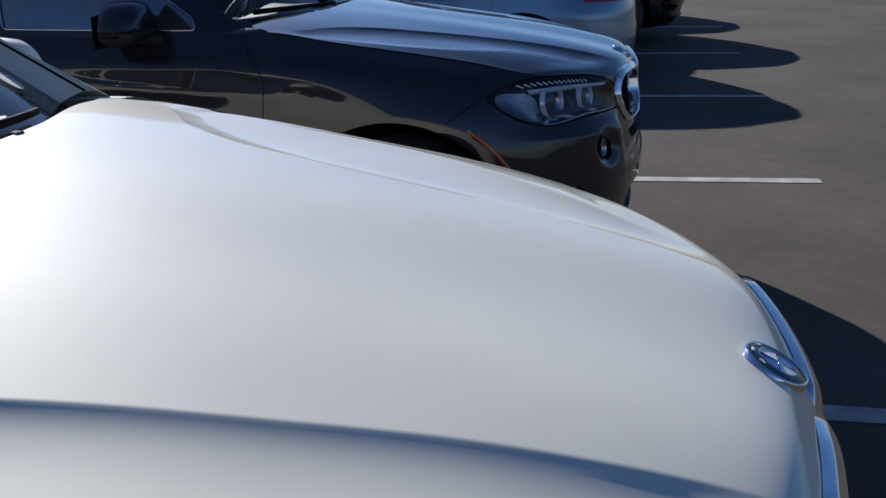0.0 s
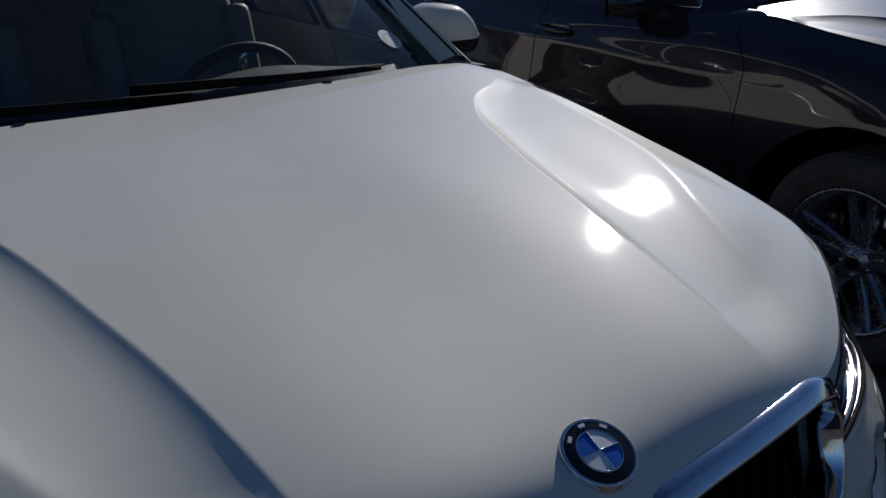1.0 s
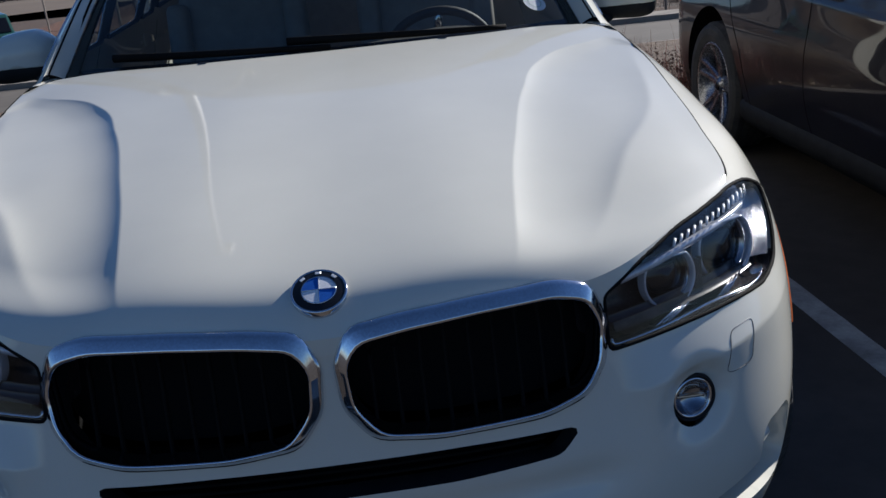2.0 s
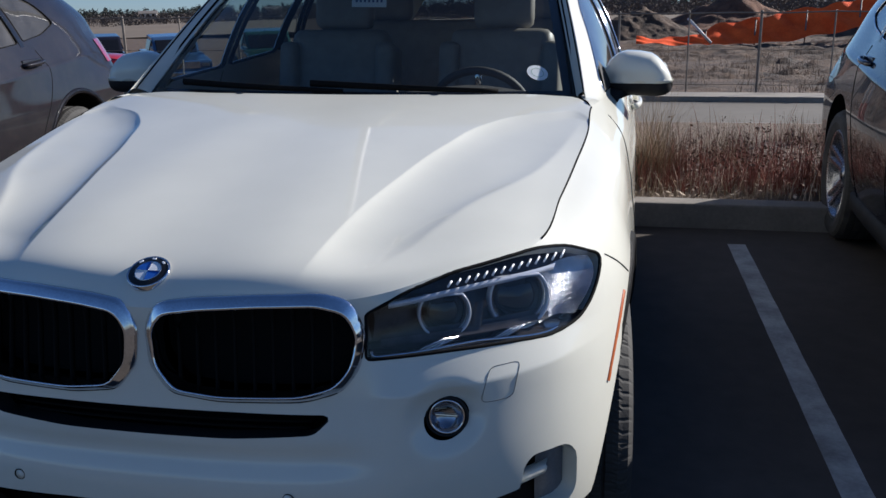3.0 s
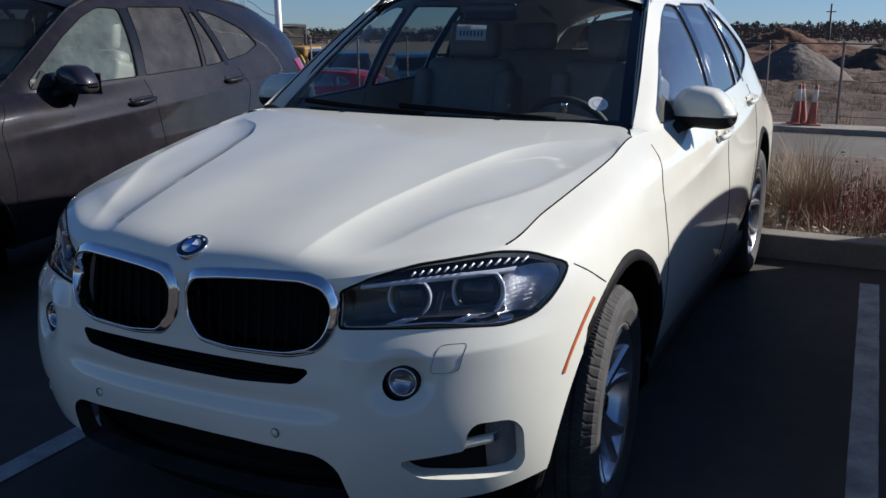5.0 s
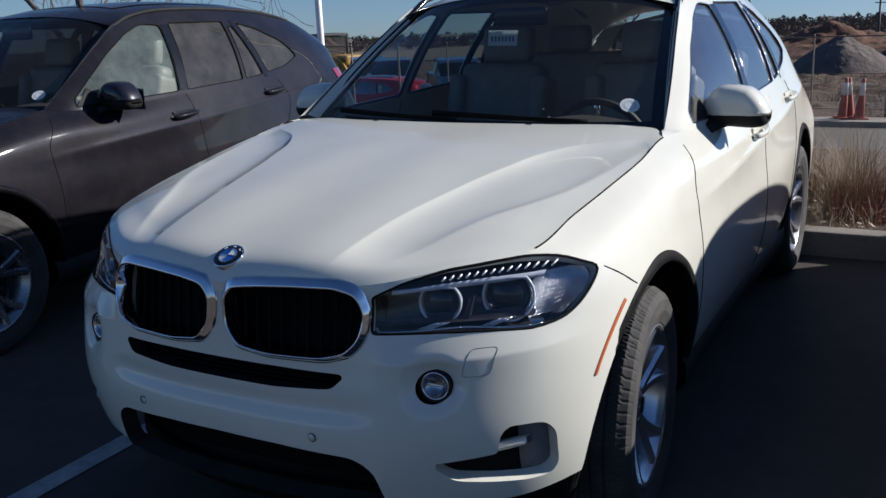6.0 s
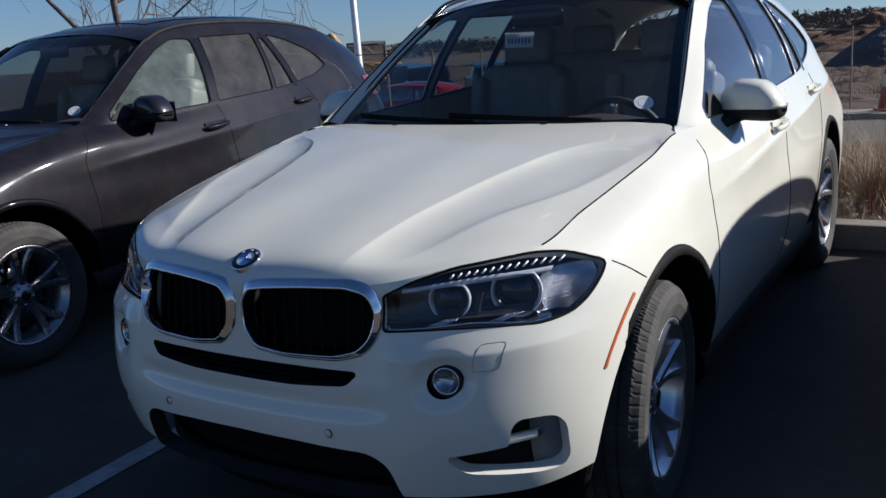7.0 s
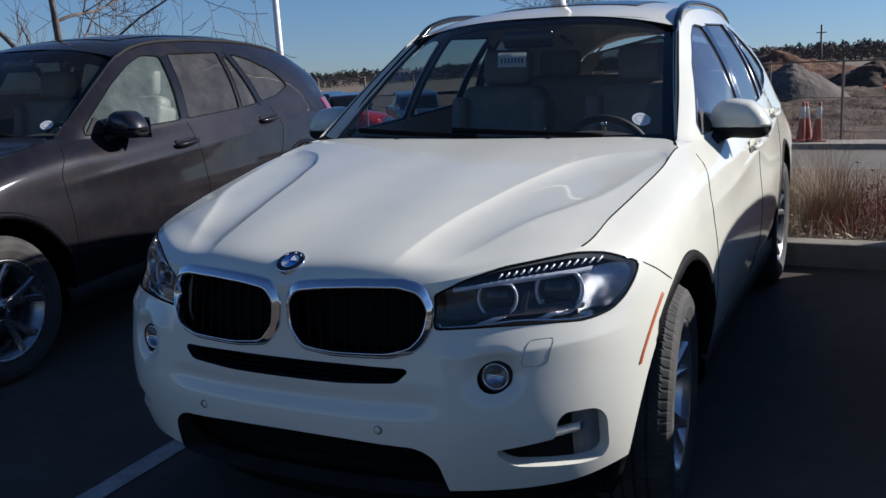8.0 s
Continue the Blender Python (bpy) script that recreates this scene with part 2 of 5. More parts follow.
def round_poly(pts, r, n=5):
    """A closed outline with rounded corners; r: one radius or one per corner."""
    pts = np.asarray(pts, float)
    r = np.broadcast_to(np.asarray(r, float), len(pts))
    out = []
    for i, p in enumerate(pts):
        a, b = pts[i - 1] - p, pts[(i + 1) % len(pts)] - p
        la, lb = np.linalg.norm(a), np.linalg.norm(b)
        k = min(r[i], la * .48, lb * .48)
        s, e = p + a / la * k, p + b / lb * k
        for q in np.linspace(0, 1, n):
            out.append((1 - q) ** 2 * s + 2 * q * (1 - q) * p + q * q * e)
    return np.array(out)


def along(poly, gap):
    """The outline with points at most gap apart."""
    out = []
    for a, b in zip(poly, np.roll(poly, -1, 0)):
        k = max(1, int(np.ceil(np.linalg.norm(b - a) / gap)))
        out += [a + (b - a) * i / k for i in range(k)]
    return np.array(out)


def signed(poly, q):
    """Distance of the points q from a closed outline, negative inside."""
    a, b = poly, np.roll(poly, -1, 0)
    best, odd = np.full(len(q), 1e9), np.zeros(len(q), bool)
    for p0, p1 in zip(a, b):
        d = p1 - p0
        s = np.clip(((q - p0) @ d) / (d @ d + 1e-12), 0, 1)
        best = np.minimum(best, np.linalg.norm(q - p0 - s[:, None] * d, axis=1))
        up = (p0[1] > q[:, 1]) != (p1[1] > q[:, 1])
        xi = p0[0] + (q[:, 1] - p0[1]) * d[0] / (d[1] + (1e-12 if d[1] >= 0 else -1e-12))
        odd ^= up & (q[:, 0] < xi)
    return np.where(odd, -best, best)


def cut(verts, tris, dist, depth=0.0, normals=None):
    """Parts a triangle mesh along dist = 0. dist: a function of the points. Returns (outside, inside), each (verts, faces); outside gets an inward rim of that depth."""
    v, tris = verts.copy(), np.asarray(tris)
    sd = dist(v)
    e = np.concatenate([tris[:, [0, 1]], tris[:, [1, 2]], tris[:, [2, 0]]])
    for _ in range(3):
        a, b = e[:, 0], e[:, 1]
        m = sd[a] * sd[b] < -1e-14
        if not m.any():
            break
        a, b = a[m], b[m]
        t = sd[a] / (sd[a] - sd[b])
        mv, to = np.where(t < .5, a, b), v[a] + (v[b] - v[a]) * t[:, None]
        v[mv] = to
        sd[mv] = 0
    c = sd[tris].sum(1)
    out, ins = tris[c > 0], tris[c < 0]
    faces = [tuple(q) for q in out.tolist()]
    if depth > 0 and normals is not None:
        ed = {}
        for q in out.tolist():
            for i in range(3):
                x, y = q[i], q[(i + 1) % 3]
                if sd[x] == 0 and sd[y] == 0:
                    ed[(x, y)] = 1
        rim = [(x, y) for (x, y) in ed if (y, x) not in ed]
        idx, extra = {}, []
        for x, y in rim:
            for k in (x, y):
                if k not in idx:
                    idx[k] = len(v) + len(extra)
                    extra.append(v[k] - normals[k] * depth)
            faces.append((y, x, idx[x], idx[y]))
        if extra:
            v2 = np.concatenate([v, np.array(extra)])
            return (v2, faces), (v, ins)
    return (v, faces), (v, ins)


def compact(v, f):
    used = np.unique(np.concatenate([np.asarray(q) for q in f])) if len(f) else np.array([], int)
    k = np.full(len(v), -1)
    k[used] = np.arange(len(used))
    return np.asarray(v)[used], [tuple(int(k[i]) for i in q) for q in f]


def vertex_normals(v, tris):
    n = np.zeros_like(v)
    c = np.cross(v[tris[:, 1]] - v[tris[:, 0]], v[tris[:, 2]] - v[tris[:, 0]])
    for i in range(3):
        np.add.at(n, tris[:, i], c)
    return n / (np.linalg.norm(n, axis=1)[:, None] + 1e-12)


# ---- shape of the car body: all in the car's own metres, nose at y = 0, ground at z = 0 ----
# height, half width, nose, length of the rounded front, squareness
LEVELS = ((.215, .905, .10, .70, 2.5), (.36, .945, .03, .76, 2.55), (.54, .962, .0, .80, 2.6), (.72, .968, .032, .80, 2.55), (.86, .955, .052, .80, 2.3))


def spline(ts, ps, t):
    """Monotone-ish cubic through the keys ps at ts (Catmull-Rom tangents)."""
    ts, ps, t = np.asarray(ts, float), np.asarray(ps, float), np.asarray(t, float)
    i = np.clip(np.searchsorted(ts, t, side="right") - 1, 0, len(ts) - 2)
    m = np.empty_like(ps)
    d = (ps[1:] - ps[:-1]) / (ts[1:] - ts[:-1]).reshape(-1, *[1] * (ps.ndim - 1))
    m[0], m[-1] = d[0], d[-1]
    w = ((ts[1:-1] - ts[:-2]) / (ts[2:] - ts[:-2])).reshape(-1, *[1] * (ps.ndim - 1))
    m[1:-1] = d[:-1] * (1 - w) + d[1:] * w
    h = (ts[i + 1] - ts[i])
    s = np.clip((t - ts[i]) / h, 0, 1)
    if ps.ndim > 1:
        s, h = s[..., None], h[..., None]
    return ((2 * s**3 - 3 * s**2 + 1) * ps[i] + (s**3 - 2 * s**2 + s) * h * m[i]
            + (-2 * s**3 + 3 * s**2) * ps[i + 1] + (s**3 - s**2) * h * m[i + 1])


def step(x, a, b):
    s = np.clip((np.asarray(x, float) - a) / (b - a), 0, 1)
    return s * s * (3 - 2 * s)


# the body's top edge: hood lip, hood shut line, belt line, tail
TOP_C = (-.05, 0, .05, .096, .1556, .2232, .29, .35, .39, .4232, .4475, .484, .5848, .7292, .85, .93, 1)
TOP_P = ((-.25, .075, .931), (0, .052, .918), (.25, .075, .931), (.43, .118, .935), (.60, .235, .962), (.757, .407, .980), (.788, .63, 1.026), (.808, .86, 1.060), (.826, 1.13, 1.099), (.824, 1.38, 1.134), (.846, 1.55, 1.134),
         (.872, 1.80, 1.122), (.888, 2.5, 1.136), (.872, 3.5, 1.158), (.80, 4.30, 1.188), (.56, 4.72, 1.18), (0, 4.82, 1.17))
BULGE_C = (0, .1, .22, .35, .42, .5, .6, .85, 1)
BULGE = (.0, .004, .012, .036, .042, .030, .014, .01, 0)


def taper(p):
    """The tail draws in."""
    p[..., 0] *= 1 - .055 * step(p[..., 1], 2.9, 4.4)
    return p


def top_edge(c):
    return spline(TOP_C, TOP_P, c)


def outline(c, level):
    z, w, y0, d, power = level
    c = np.asarray(c, float)
    th = np.clip(c / .35, 0, 1) * np.pi / 2
    x = w * np.sin(th) ** (2 / power)
    y = y0 + d * (1 - np.cos(th) ** (2 / power))
    s = np.clip((c - .35) / .5, 0, 1)
    y = y + s * (4.886 - .56 - y0 * .4 - (y0 + d))
    tr = np.clip((c - .85) / .15, 0, 1) * np.pi / 2
    y = y + .56 * np.sin(tr) ** (2 / 2.4)
    x = np.where(c > .85, w * np.cos(tr) ** (2 / 2.4), x)
    # door flanks draw in towards the sill
    x = x - np.sin(np.pi * s) ** .7 * max(0, .56 - z) * .16
    return np.stack([x, y, np.full_like(x, z)], -1)


def body(c, v):
    """Point of the lower body at c (nose 0 to tail 1) and v (sill 0 to top edge 6)."""
    c, v = np.broadcast_arrays(np.asarray(c, float), np.asarray(v, float))
    rows = [outline(c, lv) for lv in LEVELS]
    top = top_edge(c)
    b = spline(BULGE_C, BULGE, c)
    mid = rows[4] * .42 + top * .58
    mid[..., 0] += b
    mid[..., 2] += b * .35
    rows += [mid, top]
    p = np.stack(rows, 0)
    i = np.clip(np.floor(v).astype(int), 0, 5)
    s = (v - i)[..., None]
    def g(k):
        k = np.clip(k, 0, 6)
        return np.take_along_axis(p, k[None, ..., None].repeat(3, -1), 0)[0]
    p0, p1, p2, p3 = g(i - 1), g(i), g(i + 1), g(i + 2)
    q = .5 * (2 * p1 + (p2 - p0) * s + (2 * p0 - 5 * p1 + 4 * p2 - p3) * s**2 + (3 * p1 - p0 - 3 * p2 + p3) * s**3)
    q = taper(q)
    # swage line through the door handles
    dz = q[..., 2] - (.968 + .046 * (q[..., 1] - 2.4))
    q[..., 0] += .013 * np.where(dz > 0, np.exp(-dz / .028), np.exp(dz / .10)) * step(q[..., 1], 1.15, 1.9) * (1 - step(q[..., 1], 3.9, 4.5))
    # undercut below the upper intake
    q[..., 1] += .016 * np.exp(-((q[..., 2] - .612) / .028) ** 2) * (1 - step(q[..., 0], .36, .52)) * (q[..., 1] < .5)
    # shallow dish round the fog lamp
    d = np.hypot(q[..., 0] - .605, (q[..., 2] - .688) * 1.05)
    q[..., 1] += .028 * (1 - step(d, .030, .088)) * (q[..., 1] < .6)
    # lit shelf under the headlight: a crease that rises outwards, tucked in below
    zc = .742 + .05 * np.clip(q[..., 0] - .50, 0, .4)
    z = q[..., 2]
    up, dn = np.clip(1 - (z - zc) / (.805 - zc), 0, 1), np.exp(-np.clip(zc - z, 0, None) / .085)
    q[..., 1] -= .018 * np.where(z > zc, up, dn) * step(q[..., 0], .45, .52) * (1 - step(q[..., 0], .80, .93)) * (q[..., 1] < .7) * (d > 0)
    return q


REAR_P = ((-.4, 1.395, 1.166), (0, 1.365, 1.168), (.4, 1.395, 1.166), (.70, 1.465, 1.156), (.778, 1.462, 1.148), (.824, 1.38, 1.134))
MID_T = (0, .03, .07, .14, .3, .6, 1)
MID_P = ((0, .052, .918), (0, .076, .930), (0, .112, .949), (0, .19, .985), (0, .42, 1.056), (0, .80, 1.115), (0, 1.365, 1.168))


def hood(a, b):
    """Point of the hood at a (front 0 to rear 1) and b (middle 0 to shut line 1)."""
    a, b = np.broadcast_arrays(np.asarray(a, float), np.asarray(b, float))
    A = a[..., None]
    B = np.stack([b, b ** 1.7, b ** 1.7], -1)       # flat across the middle, so that both halves meet smoothly
    front, side = top_edge(b * .2232), top_edge(.2232 + a * .2)
    rear, mid = spline((-.5, 0, .5, .85, .94, 1), REAR_P, b), spline(MID_T, MID_P, a)
    k00, k01, k10, k11 = np.array(MID_P[0]), top_edge(.2232), np.array(REAR_P[1]), np.array(REAR_P[-1])
    k00 = top_edge(0.0)
    d = np.clip(mid[..., 1] - .052, 0, None)
    roll = .024 * (1 - np.exp(-d / .018)) * np.exp(-(d / .2) ** 2)
    mid[..., 2] = k00[2] + .1112 * d + .062 * (1 - np.exp(-d / .30)) + .042 * (1 - np.exp(-d / .028)) - roll
    p = (1 - A) * front + A * rear + (1 - B) * mid + B * side - ((1 - A) * (1 - B) * k00 + (1 - A) * B * k01 + A * (1 - B) * k10 + A * B * k11)
    # the nose rolls over above the grilles
    p[..., 2] += roll * (1 - step(b, .12, .70))
    # raised middle panel bounded by two crisp creases that spread and curl outwards to the rear
    bc = crease(a)
    on = step(a, .025, .16) * (1 - step(a, .72, .95))
    fall = 1 - np.exp(-np.clip(b - bc, 0, None) / .045)
    p[..., 2] -= on * .0145 * fall * (1 - step(b, bc + .10, 1.02))
    # second ridge that runs from above the headlight to the hood's rear corner
    br = spline((0, .05, .15, .25, .35, .45, .6, .8, 1), (.38, .43, .55, .67, .79, .86, .915, .955, 1.0), a)
    k = np.where(b < br, np.exp(-((br - b) / .065) ** 1.2), np.clip(1 - (b - br) / (1.02 - br), 0, 1))
    p[..., 2] += .0082 * k * step(a, .02, .22) * (1 - step(a, .55, .95))
    return p


def crease(a):
    return spline((0, .05, .18, .40, .65, .78, .84, .88, 1), (.27, .29, .33, .42, .54, .64, .74, .86, 1.1), a)


# ---- the sport utility vehicle ----
AXLE_F, AXLE_R, HUB_Z, TYRE_R = .885, 3.818, .372, .372
HEADLIGHT = round_poly(((.447, .903), (.52, .938), (.60, .960), (.70, .970), (.755, .973), (.82, .960), (.890, .914), (.888, .875), (.873, .838), (.852, .815), (.805, .803), (.71, .812),
                        (.605, .815), (.449, .812)), (.01, .02, .02, .02, .02, .03, .02, .03, .03, .03, .03, .03, .03, .012), 4)
KIDNEY = round_poly(((.012, .880), (.038, .916), (.124, .926), (.24, .932), (.365, .933), (.422, .915), (.445, .866), (.436, .797), (.402, .754), (.33, .736), (.16, .734), (.06, .746), (.018, .80)), .02, 4)
UPPER_INTAKE = round_poly(((-.05, .712), (.20, .712), (.392, .708), (.352, .668), (.18, .658), (-.05, .657)), (.001, .02, .008, .015, .02, .001), 4)
LOWER_INTAKE = round_poly(((-.05, .506), (.19, .503), (.41, .490), (.458, .452), (.478, .33), (-.05, .33)), (.001, .02, .05, .03, .001, .001), 4)
SIDE_DUCT = round_poly(((.598, .480), (.750, .500), (.752, .545), (.768, .571), (.838, .566), (.857, .530), (.856, .432), (.840, .403), (.80, .403), (.648, .428)), (.008, .01, .012, .015, .025, .03, .03, .02, .01, .02), 4)
FOG = (.602, .680, .043)

CS = np.concatenate([np.linspace(0, .06, 26)[:-1], np.linspace(.06, .30, 120)[:-1], np.linspace(.30, .47, 74)[:-1], np.linspace(.47, 1, 120)])
VS = np.concatenate([np.linspace(0, 3, 44)[:-1], np.linspace(3, 4, 36)[:-1], np.linspace(4, 6, 32)])
BODY_P = body(CS[:, None], VS[None])
FRONT = body(np.linspace(0, .34, 220)[:, None], np.linspace(0, 6, 260)[None])


FRONT_N = np.cross(np.gradient(FRONT, axis=0), np.gradient(FRONT, axis=1))
FRONT_N /= np.linalg.norm(FRONT_N, axis=-1)[..., None] + 1e-12


@functools.lru_cache(None)
def front_point(a, b):
    d = ((FRONT[..., 0] - a) ** 2 + (FRONT[..., 2] - b) ** 2).ravel()
    k = np.argpartition(d, 6)[:6]
    w = 1 / (d[k] + 1e-6)
    n = (FRONT_N.reshape(-1, 3)[k] * w[:, None]).sum(0)
    n /= np.linalg.norm(n)
    return (FRONT[..., 1].ravel()[k] * w).sum() / w.sum(), (-n if n[1] > 0 else n)


def on_front(x, z, lift=0.0):
    """Points of the front skin seen at (x, z), raised by lift along the skin's normal, with those normals."""
    x, z = np.atleast_1d(np.asarray(x, float)), np.atleast_1d(np.asarray(z, float))
    out, nn = [], []
    for a, b in zip(x, z):
        y, n = front_point(round(abs(float(a)), 5), round(float(b), 5))
        s = -1 if a < 0 else 1
        n = n * (s, 1, 1)
        out.append(np.array((a, y, b)) + n * lift)
        nn.append(n)
    return np.array(out), np.array(nn)


@functools.lru_cache(None)
def on_side(y, z):
    """Half width of the flank at (y, z)."""
    p = BODY_P.reshape(-1, 3)
    d = (p[:, 1] - y) ** 2 + (p[:, 2] - z) ** 2
    k = np.argpartition(d, 5)[:5]
    w = 1 / (d[k] + 1e-7)
    return float((p[k, 0] * w).sum() / w.sum())


def shell():
    """The lower body of one side with its openings; also the skin pieces over the lamps."""
    v, quads = grid(BODY_P)
    q = np.array(quads)
    tris = np.concatenate([q[:, [0, 1, 2]], q[:, [0, 2, 3]]])
    nr = vertex_normals(v, tris)
    if nr[:, 0].sum() < 0:
        tris, nr = tris[:, ::-1], -nr
    lens = None

    def front(poly):
        return lambda p: np.where(p[:, 1] < .68, signed(poly, p[:, [0, 2]]), 1.0)

    def wheel(y):
        return lambda p: np.where(p[:, 0] > .5, np.hypot(p[:, 1] - y, p[:, 2] - HUB_Z) - .462, 1.0)
    holes = [(front(HEADLIGHT), .03, True), (front(KIDNEY), .05, False), (front(UPPER_INTAKE), .05, False), (front(LOWER_INTAKE), .05, False), (front(SIDE_DUCT), .045, False),
             (lambda p: np.where(p[:, 1] < .6, np.hypot(p[:, 0] - FOG[0], p[:, 2] - FOG[1]) - FOG[2], 1.0), .035, False),
             (wheel(AXLE_F), .0, False), (wheel(AXLE_R), .0, False), (lambda p: np.where(p[:, 1] < .75, p[:, 2] - (.352 + .03 * step(p[:, 0], .75, .95)), 1.0), .03, False)]
    extra = []
    for dist, depth, keep in holes:
        n0 = len(v)
        (v2, f), ins = cut(v, tris, dist, depth, nr)
        rim = [r for r in f if len(r) == 4]
        if rim:
            extra.append(compact(v2, rim))
        if keep:
            lens = compact(ins[0], [tuple(t) for t in ins[1].tolist()])
        v, tris = v2[:n0], np.array([t for t in f if len(t) == 3])
    return compact(v, [tuple(t) for t in tris.tolist()]), extra, lens


SHELL, SHELL_RIMS, LENS_SKIN = shell()

# the upper body
ROOF_EDGE_T = (0, .16, .32, .46, .56, .68, .80, .92, 1)
ROOF_EDGE = ((.800, 1.47, 1.145), (.752, 1.74, 1.298), (.698, 2.00, 1.445), (.652, 2.25, 1.568), (.630, 2.55, 1.622), (.618, 3.1, 1.622), (.590, 3.7, 1.580), (.545, 4.25, 1.480), (.50, 4.56, 1.38))
BELT_Y = (1.52, 1.70, 1.95, 2.25, 2.55, 3.1, 3.7, 4.3, 4.62)


def belt(y):
    c = np.interp(y, (1.38, 1.55, 1.80, 2.5, 3.5, 4.30, 4.72), TOP_C[9:16])
    return taper(top_edge(c))


def cabin(s, w):
    """The cabin's flank, s from the front pillar's foot to the tail, w from belt to roof edge."""
    s, w = np.broadcast_arrays(np.asarray(s, float), np.asarray(w, float))
    up = spline(ROOF_EDGE_T, ROOF_EDGE, s)
    lo = belt(spline(ROOF_EDGE_T, BELT_Y, s))
    p = lo + (up - lo) * w[..., None]
    p[..., 0] += .030 * np.sin(np.pi * w) * step(s, 0, .3)
    return p


def roof_line(s):
    """Roof edge from the windshield's upper corner to the tail."""
    return spline(ROOF_EDGE_T, ROOF_EDGE, s)


FRONT_WIN = round_poly(((1.665, 1.146), (2.455, 1.152), (2.56, 1.548), (2.41, 1.562), (2.24, 1.508), (2.03, 1.402), (1.80, 1.266), (1.675, 1.186)), (.012, .02, .03, .05, .05, .05, .05, .03), 5)
REAR_WIN = round_poly(((2.53, 1.154), (3.095, 1.166), (3.18, 1.548), (2.645, 1.558)), (.02, .015, .02, .02), 5)
VENT_WIN = round_poly(((3.135, 1.168), (3.345, 1.180), (3.265, 1.510), (3.215, 1.515)), (.015, .02, .02, .015), 5)
QUARTER_WIN = round_poly(((3.41, 1.188), (3.66, 1.212), (3.87, 1.270), (3.77, 1.385), (3.52, 1.490), (3.33, 1.532)), (.02, .05, .04, .06, .05, .02), 5)
WINDOWS = (FRONT_WIN, REAR_WIN, VENT_WIN, QUARTER_WIN)

CAB_P = cabin(np.linspace(0, 1, 200)[:, None], np.linspace(0, 1, 44)[None])


def cabin_shell():
    v, quads = grid(CAB_P)
    q = np.array(quads)
    tris = np.concatenate([q[:, [0, 1, 2]], q[:, [0, 2, 3]]])
    nr = vertex_normals(v, tris)
    if nr[:, 0].sum() < 0:
        tris, nr = tris[:, ::-1], -nr
    extra, panes = [], []
    for poly in WINDOWS:
        n0 = len(v)
        (v2, f), ins = cut(v, tris, lambda p, poly=poly: signed(poly, p[:, [1, 2]]), .02, nr)
        extra.append(compact(v2, [r for r in f if len(r) == 4]))
        pv, pf = compact(ins[0] - nr * .006, [tuple(t) for t in ins[1].tolist()])
        panes.append((pv, pf))
        v, tris = v2[:n0], np.array([t for t in f if len(t) == 3])
    return compact(v, [tuple(t) for t in tris.tolist()]), extra, panes


CABIN, CABIN_RIMS, PANES = cabin_shell()


@functools.lru_cache(None)
def on_cabin(y, z):
    p = CAB_P.reshape(-1, 3)
    d = (p[:, 1] - y) ** 2 + (p[:, 2] - z) ** 2
    k = np.argpartition(d, 5)[:5]
    w = 1 / (d[k] + 1e-7)
    return float((p[k, 0] * w).sum() / w.sum())


WS_BASE = ((0, 1.395, 1.150), (.40, 1.432, 1.148), (.66, 1.53, 1.143), (.765, 1.585, 1.140))
WS_TOP = ((0, 2.155, 1.628), (.30, 2.17, 1.622), (.52, 2.22, 1.598), (.615, 2.262, 1.574))


def windshield(a, b):
    """a: base 0 to top 1, b: middle 0 to edge 1; bowed outwards."""
    a, b = np.broadcast_arrays(np.asarray(a, float), np.asarray(b, float))
    lo, hi = spline((0, .52, .86, 1), WS_BASE, b), spline((0, .5, .85, 1), WS_TOP, b)
    p = lo + (hi - lo) * a[..., None]
    p[..., 2] += .022 * np.sin(np.pi * a) * (1 - .5 * b)
    p[..., 1] -= .014 * np.sin(np.pi * a)
    return p


